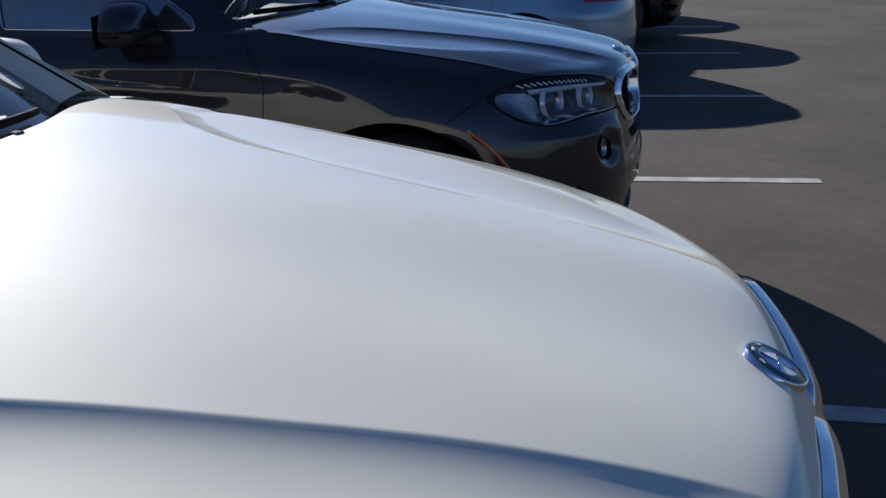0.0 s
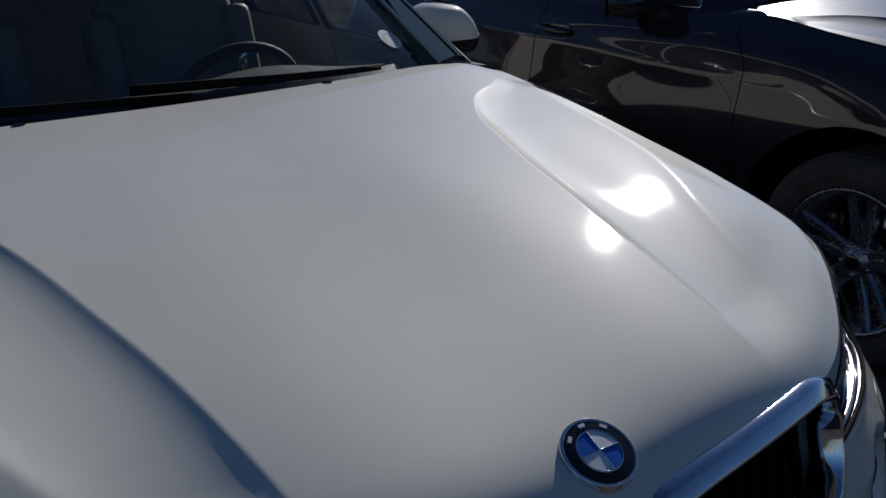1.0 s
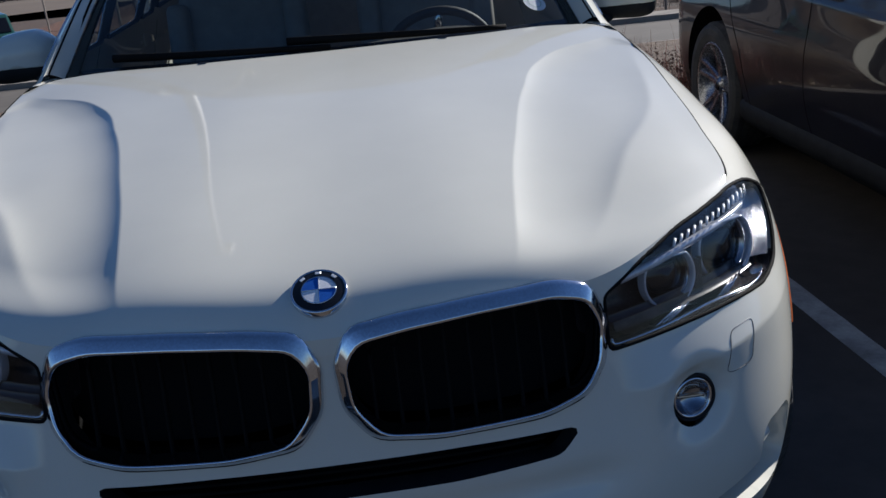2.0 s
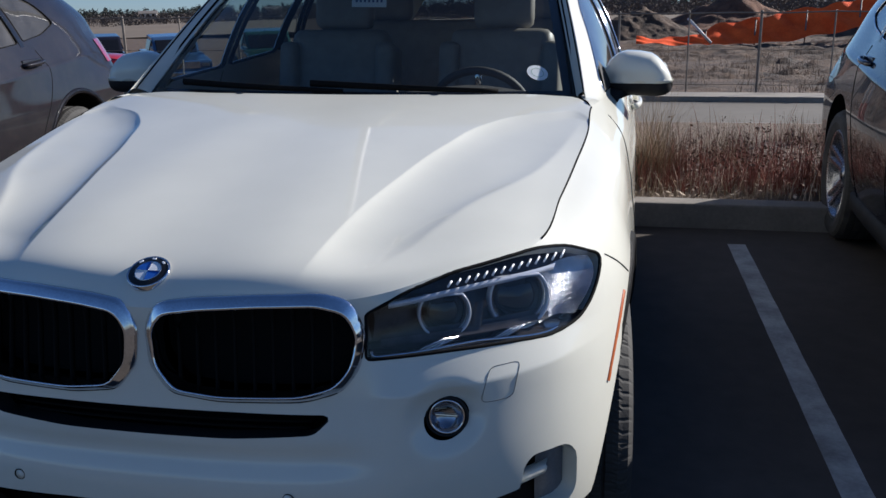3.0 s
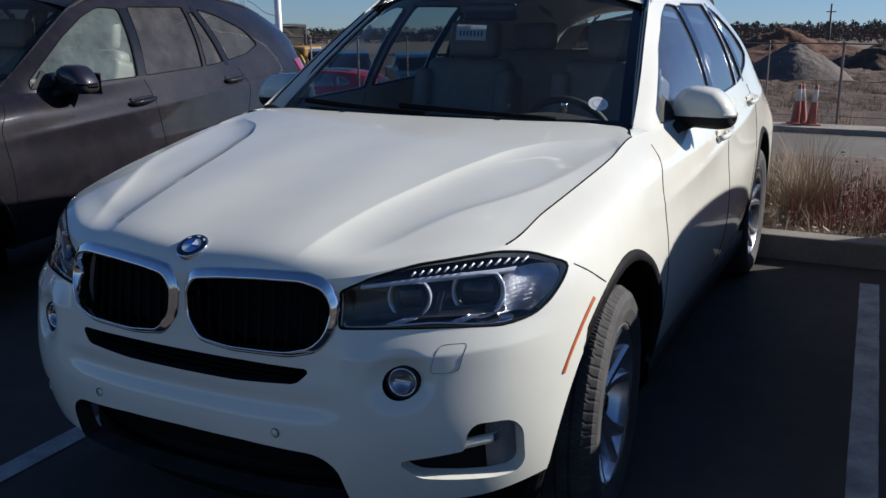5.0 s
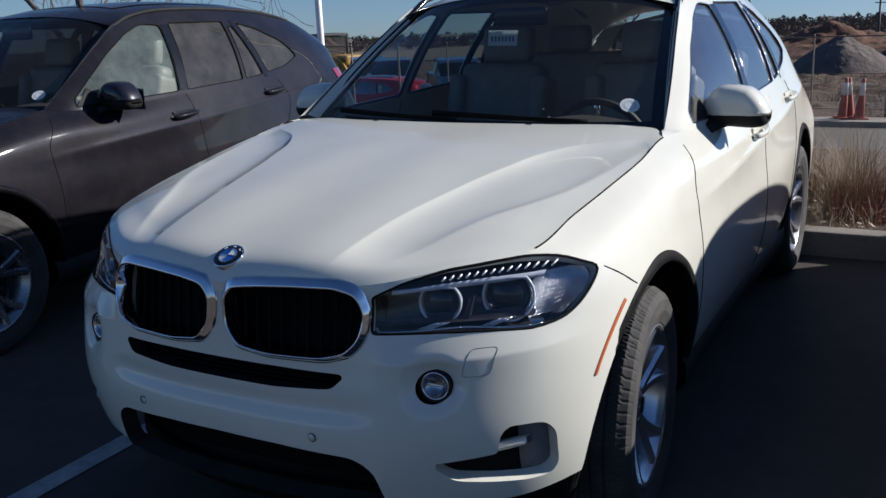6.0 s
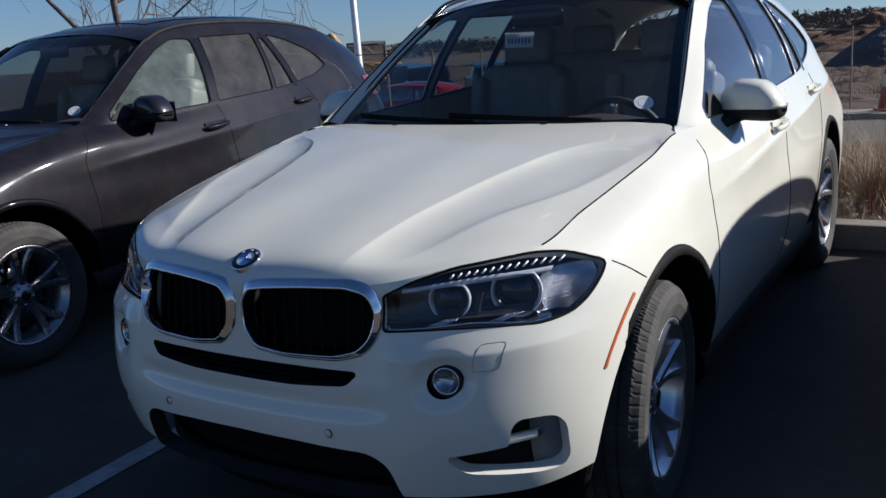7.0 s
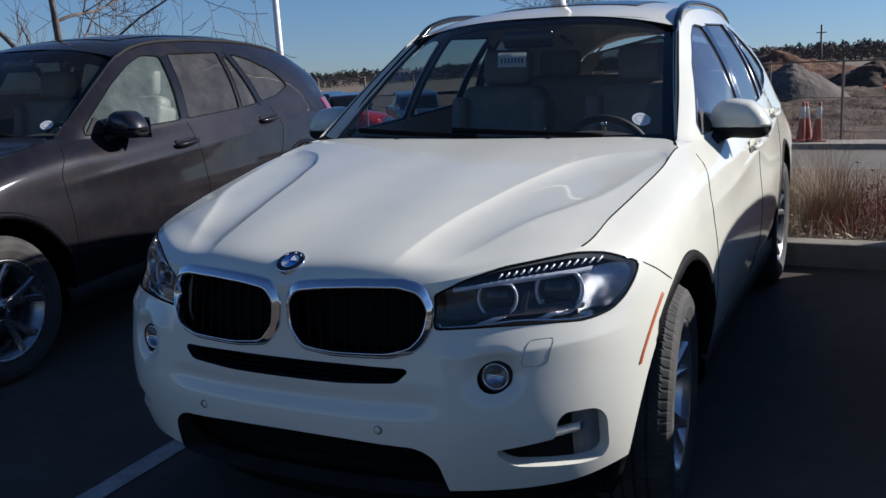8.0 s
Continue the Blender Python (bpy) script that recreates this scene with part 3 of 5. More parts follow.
def wheel(car, at, side, rim_mat, style, steer=0.0):
    """Alloy wheel with tyre; at: hub centre, side: +1 outer face towards +x."""
    w = new("wheel")
    w.parent = car
    w.matrix_local = pose(*at, 0, 0, (0 if side > 0 else 180) + steer)
    # tyre: tread with circumferential and slanted grooves
    n = 360
    prof = [(.245, -.105), (.262, -.122), (.300, -.134), (.335, -.132), (.356, -.120), (.3655, -.104)]
    lands = []
    for k in range(5):
        x0, x1 = -.098 + k * .0405, -.098 + k * .0405 + .033
        lands += [(.3655 + .005, x0), (.3715, x0 + .002), (.372, (x0 + x1) / 2), (.3715, x1 - .002), (.363, x1 + .001), (.363, x1 + .006)]
    prof += lands[:-2] + [(.3655, .104), (.356, .120), (.335, .132), (.300, .134), (.262, .122), (.245, .105)]
    v, f = lathe(prof, n)
    ang = np.arctan2(v[:, 2], v[:, 1])
    r = np.hypot(v[:, 1], v[:, 2])
    shift = ang * n / (2 * np.pi) + np.abs(v[:, 0]) * 42
    notch = (np.mod(np.round(shift), 4) == 0) & (r > .3655) | ((np.mod(np.round(ang * n / (2 * np.pi)), 5) == 0) & (np.abs(v[:, 0]) > .10) & (r > .350))
    k = np.where(notch, (r - .0022) / r, 1)
    v[:, 1] *= k
    v[:, 2] *= k
    link("tyre", v, f, RUBBER, w, smooth=False)
    barrel = [(.252, -.115), (.246, -.10), (.232, -.07), (.222, .04), (.232, .085), (.244, .098), (.254, .112), (.258, .118), (.250, .121), (.240, .112), (.232, .096), (.214, .08), (.205, -.06)]
    rim = link("rim", *lathe(barrel, 80), rim_mat, w)
    # spokes: five pairs, tapering, dished towards the hub
    for k in range(5):
        a0 = 2 * math.pi * k / 5 + .25
        for s in (-1, 1):
            rows = []
            for t in np.linspace(0, 1, 7):
                rr = .045 + t * .192
                wd = (.021 - .003 * t) if style == 0 else (.017 + .004 * t)
                off = s * ((.30 - .10 * t) if style == 0 else (.10 + .14 * t))
                an = a0 + off * (1 if style else .9) * (.6 + .4 * t) * (1.0 if style else .045 / rr * .9 + .75)
                x = .062 + .040 * t ** 1.6
                tx, ty = -math.sin(an), math.cos(an)
                for dx, dw in ((0, -wd), (.012, -wd * .55), (.012, wd * .55), (0, wd), (-.030, wd * .8), (-.030, -wd * .8)):
                    rows.append((x + dx, rr * math.cos(an) + dw * tx, rr * math.sin(an) + dw * ty))
            rows = np.array(rows)
            f = [(i * 6 + j, i * 6 + (j + 1) % 6, (i + 1) * 6 + (j + 1) % 6, (i + 1) * 6 + j) for i in range(6) for j in range(6)]
            link("spoke", rows, f, rim_mat, w, smooth=False)
    link("hub", *lathe([(.0, .088), (.028, .088), (.032, .082), (.06, .072), (.075, .055), (.080, .02), (.0, .02)], 30), rim_mat, w)
    link("hub_cap", *lathe([(0, .0915), (.026, .0905), (.029, .086)], 24), GLOSS_BLACK, w)
    for k in range(5):
        a = 2 * math.pi * (k + .5) / 5 + .25
        v, f = lathe([(0, .080), (.009, .078), (.010, .05)], 8)
        v[:, 1] += .052 * math.cos(a)
        v[:, 2] += .052 * math.sin(a)
        link("wheel_bolt", v, f, DARK_CHROME, w)
    link("brake_disc", *lathe([(.06, -.02), (.178, -.02), (.180, -.028), (.178, -.045), (.06, -.045)], 48), DARK_CHROME, w)
    part("brake_caliper", rounded_box((.09, .10, .22), (-.02, -.165, .02), .02), DARK_ALLOY, w)
    return w


def seat(car, x, y, mat):
    s = new("front_seat")
    s.parent = car
    part("seat_cushion", rounded_box((.50, .52, .17), (x, y, .66), .06, 3, (4, 0, 0)), mat, s, smooth=True)
    part("backrest", joined([rounded_box((.46, .15, .64), (x, y + .33, .98), .06, 3, (-16, 0, 0)), rounded_box((.09, .19, .56), (x - .225, y + .30, .96), .04, 3, (-16, 0, 0)),
                             rounded_box((.09, .19, .56), (x + .225, y + .30, .96), .04, 3, (-16, 0, 0))]), mat, s, smooth=True)
    part("headrest", rounded_box((.27, .10, .19), (x, y + .46, 1.385), .045, 3, (-10, 0, 0)), mat, s, smooth=True)
    for d in (-.06, .06):
        link("headrest_post", *tube(((x + d, y + .44, 1.24), (x + d, y + .46, 1.33)), .007), CHROME, s)
    return s


def emblem(car):
    a = np.linspace(0, .2, 200)
    line = hood(a, np.zeros_like(a))
    k = int(np.argmin(np.abs(line[:, 1] - .107)))
    p = line[k]
    t = line[k + 2] - line[k - 2]
    n = np.array((0, -t[2], t[1])) / np.linalg.norm(t)
    e = new("emblem")
    e.parent = car
    up = t / np.linalg.norm(t)
    rx = np.cross(up, n)
    m = Matrix(((rx[0], up[0], n[0], p[0]), (rx[1], up[1], n[1], p[1] + n[1] * .002), (rx[2], up[2], n[2], p[2] + n[2] * .002), (0, 0, 0, 1)))
    e.matrix_local = m
    link("rim_ring", *lathe([(.0445, -.008), (.0445, .004), (.0425, .0065), (.0405, .005)], 56, "z"), CHROME, e)
    link("black_band", *lathe([(.0410, .0045), (.034, .0062), (.027, .0068)], 56, "z"), GLOSS_BLACK, e)
    link("inner_ring", *lathe([(.0275, .0062), (.0268, .0082), (.0258, .0074)], 56, "z"), CHROME, e)
    for q in range(4):
        an = np.linspace(q * math.pi / 2 + .03, (q + 1) * math.pi / 2 - .03, 9)
        pts = [(0.0006 * (1 if q in (0, 3) else -1), .0006 * (1 if q < 2 else -1), .0078)] + [(.026 * math.cos(x), .026 * math.sin(x), .0070) for x in an]
        link("quadrant", pts, [(0, i, i + 1) for i in range(1, 9)], EMBLEM_WHITE if q in (0, 2) else BLUE, e)
    link("cross_line", *merge(tube(((-.026, 0, .0078), (.026, 0, .0078)), .0008, 6), tube(((0, -.026, .0078), (0, .026, .0078)), .0008, 6)), CHROME, e)
    for an in (2.35, math.pi / 2, .79):
        x, y = .0345 * math.cos(an), .0345 * math.sin(an)
        part("silver_bar", rounded_box((.009, .0045, .0018), (0, 0, 0), .0006, 1), EMBLEM_WHITE, e).matrix_local = Matrix.Translation((x, y, .0072)) @ pose(0, 0, 0, 0, 0, math.degrees(an) - 90)
    return e


def headlight(car, s):
    """Clear lens over a dark housing: brow strip with bright bars, two ringed projectors, a silvery outer reflector and slanted trims."""
    h = new("headlight")
    h.parent = car
    lv = LENS_SKIN

    def place(v, f):
        return (v, f) if s > 0 else flipped(v, f)
    link("lens", *outward(*place(*lv), (s * .5, -1, 0)), LENS, h, "clear headlight lens")
    inner = np.asarray(lv[0]) + (np.array((.66, .46, .87)) - np.asarray(lv[0])) * (.0, .0, .10) + (-.035, .075, 0)
    link("housing", *place(inner, lv[1]), LAMP_DARK, h)
    edge = along(HEADLIGHT, .012)
    ep, en = on_front(edge[:, 0], edge[:, 1])
    wall = np.stack([ep - en * .003, ep - en * .03 + (-.008, .02, 0), ep + (-.036, .078, 0)], 1)
    wall = np.concatenate([wall, wall[:1]], 0)
    link("housing_wall", *place(*grid(wall)), LAMP_DARK, h)
    link("seal", *place(*tube(ep - en * .002, .0042, 6, True, up=(0, 1, 0))), SEAM, h)
    low = [i for i in range(len(edge)) if edge[i, 1] < .835 and edge[i, 0] < .83]
    cen = np.array((.66, .88))
    q = edge[low]
    q = q + (cen - q) / np.linalg.norm(cen - q, axis=1)[:, None] * .011
    p, n = on_front(q[:, 0], q[:, 1], -.010)
    keep = np.argsort(-q[:, 0])
    link("lower_trim", *place(*tube(p[keep], .0030, 6)), CHROME, h)

    def frame_at(x, z):
        p, n = on_front(x, z)
        n = n[0] * .45 + np.array((.12, -.55, .0))
        n /= np.linalg.norm(n)
        u = np.cross((0, 0, 1), n)
        u /= np.linalg.norm(u)
        return p[0], n, u, np.cross(n, u)
    for x, z, r in ((.597, .880, .050), (.740, .883, .062)):
        o, n, u, w = frame_at(x, z)
        o = o - n * .034

        def band(prof, mat, nm, cap=.70):
            an = np.linspace(0, 2 * np.pi, 41)
            rows = np.array([[o + n * d + k * r * (np.cos(a) * u + min(np.sin(a), cap) * w) for a in an] for k, d in prof])
            link(nm, *outward(*place(*grid(rows)), tuple(n * (s, 1, 1))), mat, h)
        band(((1.12, -.012), (1.105, .004), (1.06, .007), (1.005, .004), (.99, -.006)), RING_PLASTIC, "light_ring")
        band(((.99, -.012), (.96, -.005), (.93, -.006), (.84, -.024)), DARK_CHROME, "inner_bezel")
        band(((.84, -.020), (.70, -.012), (.45, -.006), (.2, -.003), (.0, -.002)), GLOSS_BLACK, "projector")
    # brow strip and the bright bars above it
    t = np.linspace(0, 1, 28)
    bx = .492 + t * .312
    bz = .906 + .022 * np.sin(np.clip(t * 1.25, 0, 1) * np.pi / 2) - .002 * t
    lo2, _ = on_front(bx, bz, -.018)
    hi, _ = on_front(bx, bz + .012, -.013)
    back, _ = on_front(bx, bz + .001, -.05)
    top, _ = on_front(bx, bz + .014, -.032)
    link("brow", *place(*grid(np.stack([back, lo2, hi, top], 1))), RING_PLASTIC, h)
    for k in range(14):
        f0 = k / 13
        x, z = .600 + .212 * f0, .9395 + .0115 * math.sin(min(1, f0 * 1.1) * math.pi / 2) - .004 * max(0, f0 - .8) / .2
        p, n = on_front((x - .003, x + .003), (z - .0035, z + .0065), -.006)
        link("brow_bar", *place(*tube(p, .0023, 6)), WHITE_PLASTIC, h)
    for x0 in (.566, .704):
        for k in range(3):
            p, n = on_front((x0 - .012 + k * .013, x0 + .034 + k * .013), (.822, .838), -.020)
            link("trim_bar", *place(*tube(p, .0019, 6)), CHROME, h)
    # faceted bright panel between the two projectors and a stepped shelf below them
    v = np.linspace(0, 1, 10)
    a, _ = on_front(.655 + .008 * v, .845 + .052 * v, -.040)
    m, _ = on_front(.667 + .006 * v, .845 + .052 * v, -.024)
    b, _ = on_front(.680 + .002 * v, .845 + .052 * v, -.044)
    link("centre_panel", *outward(*place(*grid(np.stack([a, m, b], 1))), (0, -1, 0)), LAMP_DARK, h)
    xs = np.linspace(.475, .80, 26)
    for z0, lift in ((.832, -.020), (.842, -.034)):
        a, _ = on_front(xs, z0 + .006 * np.sin((xs - .475) * 9), lift)
        link("shelf_step", *place(*grid(np.stack([a, a + (0, .012, .004), a + (0, .014, .012)], 1))), LAMP_DARK, h)
    # outer reflector: a smooth hollow from the ring to the lens edge
    v = np.linspace(0, 1, 18)
    a, _ = on_front(.800 - .012 * np.sin(np.pi * v), .826 + .112 * v, -.046)
    b, _ = on_front(.845 + .037 * np.sin(np.pi * np.clip(v * .8 + .02, 0, 1)), .826 + .100 * v, -.009)
    w = np.linspace(0, 1, 9)[None, :, None]
    rows = a[:, None] * (1 - w) + b[:, None] * w + np.array((-.010, .020, 0)) * np.sin(np.pi * w)
    link("side_reflector", *outward(*place(*grid(rows)), (s * .5, -1, .2)), REFLECTOR, h, "silvery outer reflector")
    for k in range(5):
        zz = .850 + .010 * k
        p, n = on_front((.812, .850), (zz, zz + .006), -.026)
        link("reflector_rib", *place(*tube(p, .0014, 5)), DARK_CHROME, h)
    o, n, u, w2 = frame_at(.802, .820)
    p = np.array([[o - n * (.016 + .004 * math.cos(r0 * 1.5)) + .019 * r0 * (math.cos(x) * u + .5 * math.sin(x) * w2) for x in np.linspace(0, 2 * np.pi, 19)] for r0 in (1, .7, .4, 0)])
    link("corner_reflector", *outward(*place(*grid(p)), (0, -1, 0)), REFLECTOR, h)
    return h


def mirror(car, s, cap_mat):
    """Door mirror: painted cap, black lower shell and foot, glass towards the rear."""
    m = new("door_mirror")
    m.parent = car
    u, w = np.meshgrid(np.linspace(0, np.pi, 25), np.linspace(0, 2 * np.pi, 41)[:-1], indexing="ij")

    def blob(z0, z1, grow):
        cy = np.sign(np.cos(u)) * np.abs(np.cos(u)) ** .8
        sx = np.sign(np.cos(w)) * np.abs(np.cos(w)) ** .55
        sz = np.sign(np.sin(w)) * np.abs(np.sin(w)) ** .55
        r = np.sin(u) ** .62
        x = .965 + (.120 + grow) * r * sx
        z = 1.172 + np.where(sz > 0, .090, .066) * r * sz + grow * r * sz
        y = 1.88 - .085 * cy
        y = np.where(cy < 0, 1.90 - .055 * cy, y)
        z = z + (x - .985) * -.06 - np.where(z > 1.172, np.clip(x - .99, 0, 1) ** 1.6 * 2.6 + np.clip(.92 - x, 0, 1) ** 1.3 * .8, 0)
        p = np.stack([x, y, np.clip(z, z0, z1)], -1)
        p = np.concatenate([p, p[:, :1]], 1)
        return grid(p)
    v, f = blob(1.158, 9, 0.0)
    link("cap", *((v, f) if s > 0 else flipped(v, f)), cap_mat, m)
    v, f = blob(0, 1.159, -.002)
    link("lower_shell", *((v, f) if s > 0 else flipped(v, f)), BLACK_PLASTIC, m)
    foot = tube(((.855, 1.80, 1.105), (.875, 1.83, 1.118), (.925, 1.87, 1.130), (.985, 1.88, 1.132)), (.045, .04, .036, .03), 10, squash=(1.1, .6))
    link("foot", *(foot if s > 0 else flipped(*foot)), BLACK_PLASTIC, m)
    quad = [(.90, 1.957, 1.10), (1.065, 1.957, 1.10), (1.065, 1.957, 1.215), (.90, 1.957, 1.225)]
    link("mirror_glass", np.array(quad) * (s, 1, 1), [(0, 1, 2, 3)], CHROME, m, smooth=False)
    return m


def suv(name, label, at, turn, body_mat, rim_mat, style, panes, dusty, bright, mirror_mat, steer=0.0):
    """The vehicle; bright: chrome or dark trim round the windows."""
    car = thing(name, label, "car", at, "parked vehicles", turn)
    # skin
    v, f = mirrored(*SHELL)
    body_ob = link("body_shell", v, f, body_mat, car)
    for k, r in enumerate(SHELL_RIMS):
        pair("opening_edge", *r, body_mat if k in (0, 4) else (BLACK_PLASTIC if k in (2, 3, 4) else body_mat), car)
    av = np.concatenate([np.linspace(0, .2, 36)[:-1], np.linspace(.2, 1, 90)])
    bc = np.clip(crease(av), 0, .95)[:, None]
    B = np.concatenate([(bc - .010) * np.linspace(0, 1, 40)[None], bc - .004, bc, bc + .004, bc + .010 + (1 - bc - .010) * np.linspace(0, 1, 50)[None]], 1)
    A = np.broadcast_to(av[:, None], B.shape)
    hp = hood(A, B * .996)
    hp[..., 2] += .0025 * step(A, .0, .06)
    skirt = hp[:, -1:] + (-.004, 0, -.02)
    back = hp[-1:] + (0, .004, -.02)
    hv = merge(grid(hp), grid(np.concatenate([hp[:, -1:], skirt], 1)), grid(np.concatenate([hp[-1:], back], 0)))
    ob = link("hood", *mirrored(*hv), body_mat, car)
    gut = top_edge(np.linspace(.2232, .4232, 40))
    pair("hood_shut_line", *grid(np.stack([gut + (.010, 0, -.010), gut + (-.03, 0, -.018)], 1)), SEAM, car)
    pair("hood_gap", *tube(gut[1:] + (-.001, 0, .0010), .0026, 6), SEAM, car)
    pair("cabin_frame", *CABIN, body_mat, car)
    for r in CABIN_RIMS:
        pair("window_reveal", *r, SEAM, car)
    # roof
    ss = np.linspace(.44, 1, 60)
    edge = roof_line(ss)
    crown = spline((0, .08, .22, .5, .8, 1), ((0, 2.15, 1.630), (0, 2.32, 1.662), (0, 2.65, 1.690), (0, 3.2, 1.692), (0, 4.0, 1.630), (0, 4.62, 1.49)), (ss - .44) / .56)
    w = np.linspace(0, 1, 26)[None, :, None]
    top = crown[:, None] * (1 - w) + edge[:, None] * w
    top[..., 0] = edge[:, None, 0] * w[..., 0]
    top[..., 2] = edge[:, None, 2] + (crown[:, None, 2] - edge[:, None, 2]) * (1 - w[..., 0] ** 2.6)
    top[..., 1] = crown[:, None, 1] * (1 - w[..., 0] ** 2) + edge[:, None, 1] * w[..., 0] ** 2
    link("roof", *mirrored(*grid(top)), body_mat, car)
    sr = top[9:40, :17] + (0, 0, .004)
    link("sunroof", *mirrored(*grid(sr)), GLOSS_BLACK, car, "dark glass sunroof")
    for s in (-1, 1):
        t = np.linspace(.43, .93, 44)
        p = roof_line(t) * (s, 1, 1) + (-.018 * s, 0, 0)
        p[:, 2] += (.034 if body_mat is WHITE else .016) * step(t, .43, .50) * (1 - step(t, .86, .93)) - .004
        link("roof_rail", *tube(p, .017, 8, squash=(1.0, .8)), GLOSS_BLACK if body_mat is not GREY else BLACK_PLASTIC, car)
    # tail
    tl = roof_line(np.array([1.0]))[0]
    low = taper(top_edge(np.linspace(.90, 1, 24)))
    up = np.stack([np.linspace(tl[0], 0, 24), np.linspace(tl[1], 4.62, 24), np.linspace(tl[2], 1.49, 24)], -1)
    gate = np.stack([low + (up - low) * k for k in np.concatenate([np.linspace(0, .2, 3), np.linspace(.2, .92, 7)[1:], [1.0]])], 1)
    link("tailgate", *mirrored(*merge(grid(gate[:, :3]), grid(gate[:, 8:]), grid(gate[:7, 2:9]))), body_mat, car)
    link("rear_window", *mirrored(*grid(gate[6:, 2:9] + (0, .002, .001))), TINTED, car)
    for s in (-1, 1):
        c, vv = np.meshgrid(np.linspace(.862, .945, 20), np.linspace(4.6, 5.5, 10), indexing="ij")
        tp = body(c, vv)
        tp = tp + np.stack([np.full(c.shape, .004), np.full(c.shape, .006), c * 0], -1)
        link("tail_light", *(grid(tp) if s > 0 else flipped(*grid(tp))), RED_LAMP, car, "red tail lamp")
    # glass
    for k, (pv, pf) in enumerate(PANES):
        for s in (-1, 1):
            link("side_window", *outward(*((pv, pf) if s > 0 else flipped(pv, pf)), (s, 0, 0)), (LIGHT_TINT if k else CLEAR_SIDE) if s < 0 and body_mat is WHITE and k < 3 else panes[min(k, 1)], car)
    a, b = np.meshgrid(np.linspace(0, 1, 24), np.linspace(0, 1, 24), indexing="ij")
    wsv = mirrored(*grid(windshield(a, b)))
    link("windshield", *outward(*wsv, (0, -1, 1)), WINDSHIELD, car, "raked windshield glass")
    b2 = np.linspace(0, 1, 24)
    frit = [grid(windshield(np.array([[.0], [.045]]), b2[None]) + (0, .003, -.004)), grid(windshield(np.array([[.955], [1.0]]), b2[None]) + (0, .003, -.004)),
            grid(windshield(b2[:, None], np.array([[.945, 1.0]])) + (0, .003, -.004))]
    link("windshield_border", *mirrored(*merge(*frit)), FRIT, car)
    f0 = top_edge(np.linspace(.4225, .4490, 10))
    f1 = spline((0, .4, 1), ((.795, 1.455, 1.147), (.785, 1.52, 1.147), (.770, 1.592, 1.143)), np.linspace(0, 1, 10))
    k = np.linspace(0, 1, 6)[None, :, None]
    fp = f0[:, None] * (1 - k) + f1[:, None] * k
    fp[..., 2] += .008 * np.sin(np.pi * k[..., 0])
    pair("pillar_foot", *grid(fp), body_mat, car)
    # front pillar between windshield and side panel, with a rubber seam
    pil = np.linspace(0, .44, 30)
    g = windshield(np.linspace(0, 1, 30), np.ones(30))
    e = roof_line(pil)
    ws = np.linspace(0, 1, 8)[None, :, None]
    pp = g[:, None] * (1 - ws) + e[:, None] * ws
    pp[..., 2] += .022 * np.sin(np.pi * ws[..., 0])
    pp[..., 0] += .010 * np.sin(np.pi * ws[..., 0])
    pair("front_pillar", *grid(pp), body_mat, car)
    pair("pillar_seam", *tube(g + (.012, -.004, .006), .007, 6), SEAM, car)
    pair("pillar_seam", *tube(pp[:26, 3] + (0, -.001, .001), .003, 6), SEAM, car)
    hb = spline((-.5, 0, .5, .85, .94, 1), REAR_P, np.linspace(0, 1, 24))
    wb = windshield(np.zeros(24), np.linspace(0, 1, 24))
    link("cowl", *mirrored(*grid(np.stack([hb + (0, -.04, -.035), (hb + wb) / 2 + (0, 0, -.030), wb + (0, .02, .0)], 1))), BLACK_PLASTIC, car)
    for x0, x1, ys in ((-.10, .52, 0), (-.60, .02, .02)):
        t = np.linspace(0, 1, 12)
        px = x0 + (x1 - x0) * t
        bb = np.abs(px) / .765
        p = windshield(np.full(12, .03) + .04 * (1 - t), bb) * 1.0
        p[:, 0] = px
        link("wiper", *tube(p + (0, -.020, .010), (.008 - .003 * t), 6, squash=(1, 1.6)), SEAM, car)
    for x in (-.33, .33):
        nz = hood(np.array([.985]), np.array([abs(x) / .80]))[0] * (1 if x > 0 else -1, 1, 1)
        part("washer_nozzle", rounded_box((.022, .02, .010), tuple(nz + (0, .022, .003)), .004), GLOSS_BLACK, car)
    # window trim, pillars and seams
    for s in (-1, 1):
        for poly in WINDOWS:
            q = along(poly, .04)
            p = np.array([(on_cabin(y, z) + .001, y, z) for y, z in q]) * (s, 1, 1)
            link("window_trim", *tube(p, .0032, 6, True, up=(1, 0, 0)), bright, car)
        sail = np.array([[(on_cabin(y, z) + .004, y, z) for y in np.linspace(1.668 + (z - 1.15) * 1.25, 1.835 - (z - 1.15) * .55, 5)] for z in np.linspace(1.150, 1.240, 6)]) * (s, 1, 1)
        link("mirror_sail", *grid(sail), BLACK_PLASTIC, car)
        for y0, y1 in ((2.458, 2.527), (3.355, 3.402)):
            zz = np.linspace(1.156, 1.55, 14)
            tilt = .27 if y0 < 3 else -.24
            pts = np.array([[(on_cabin(y + tilt * (z - 1.15), z) + .003, y + tilt * (z - 1.15), z) for y in (y0 + .004, y1)] for z in zz]) * (s, 1, 1)
            link("door_pillar", *grid(pts), GLOSS_BLACK, car)
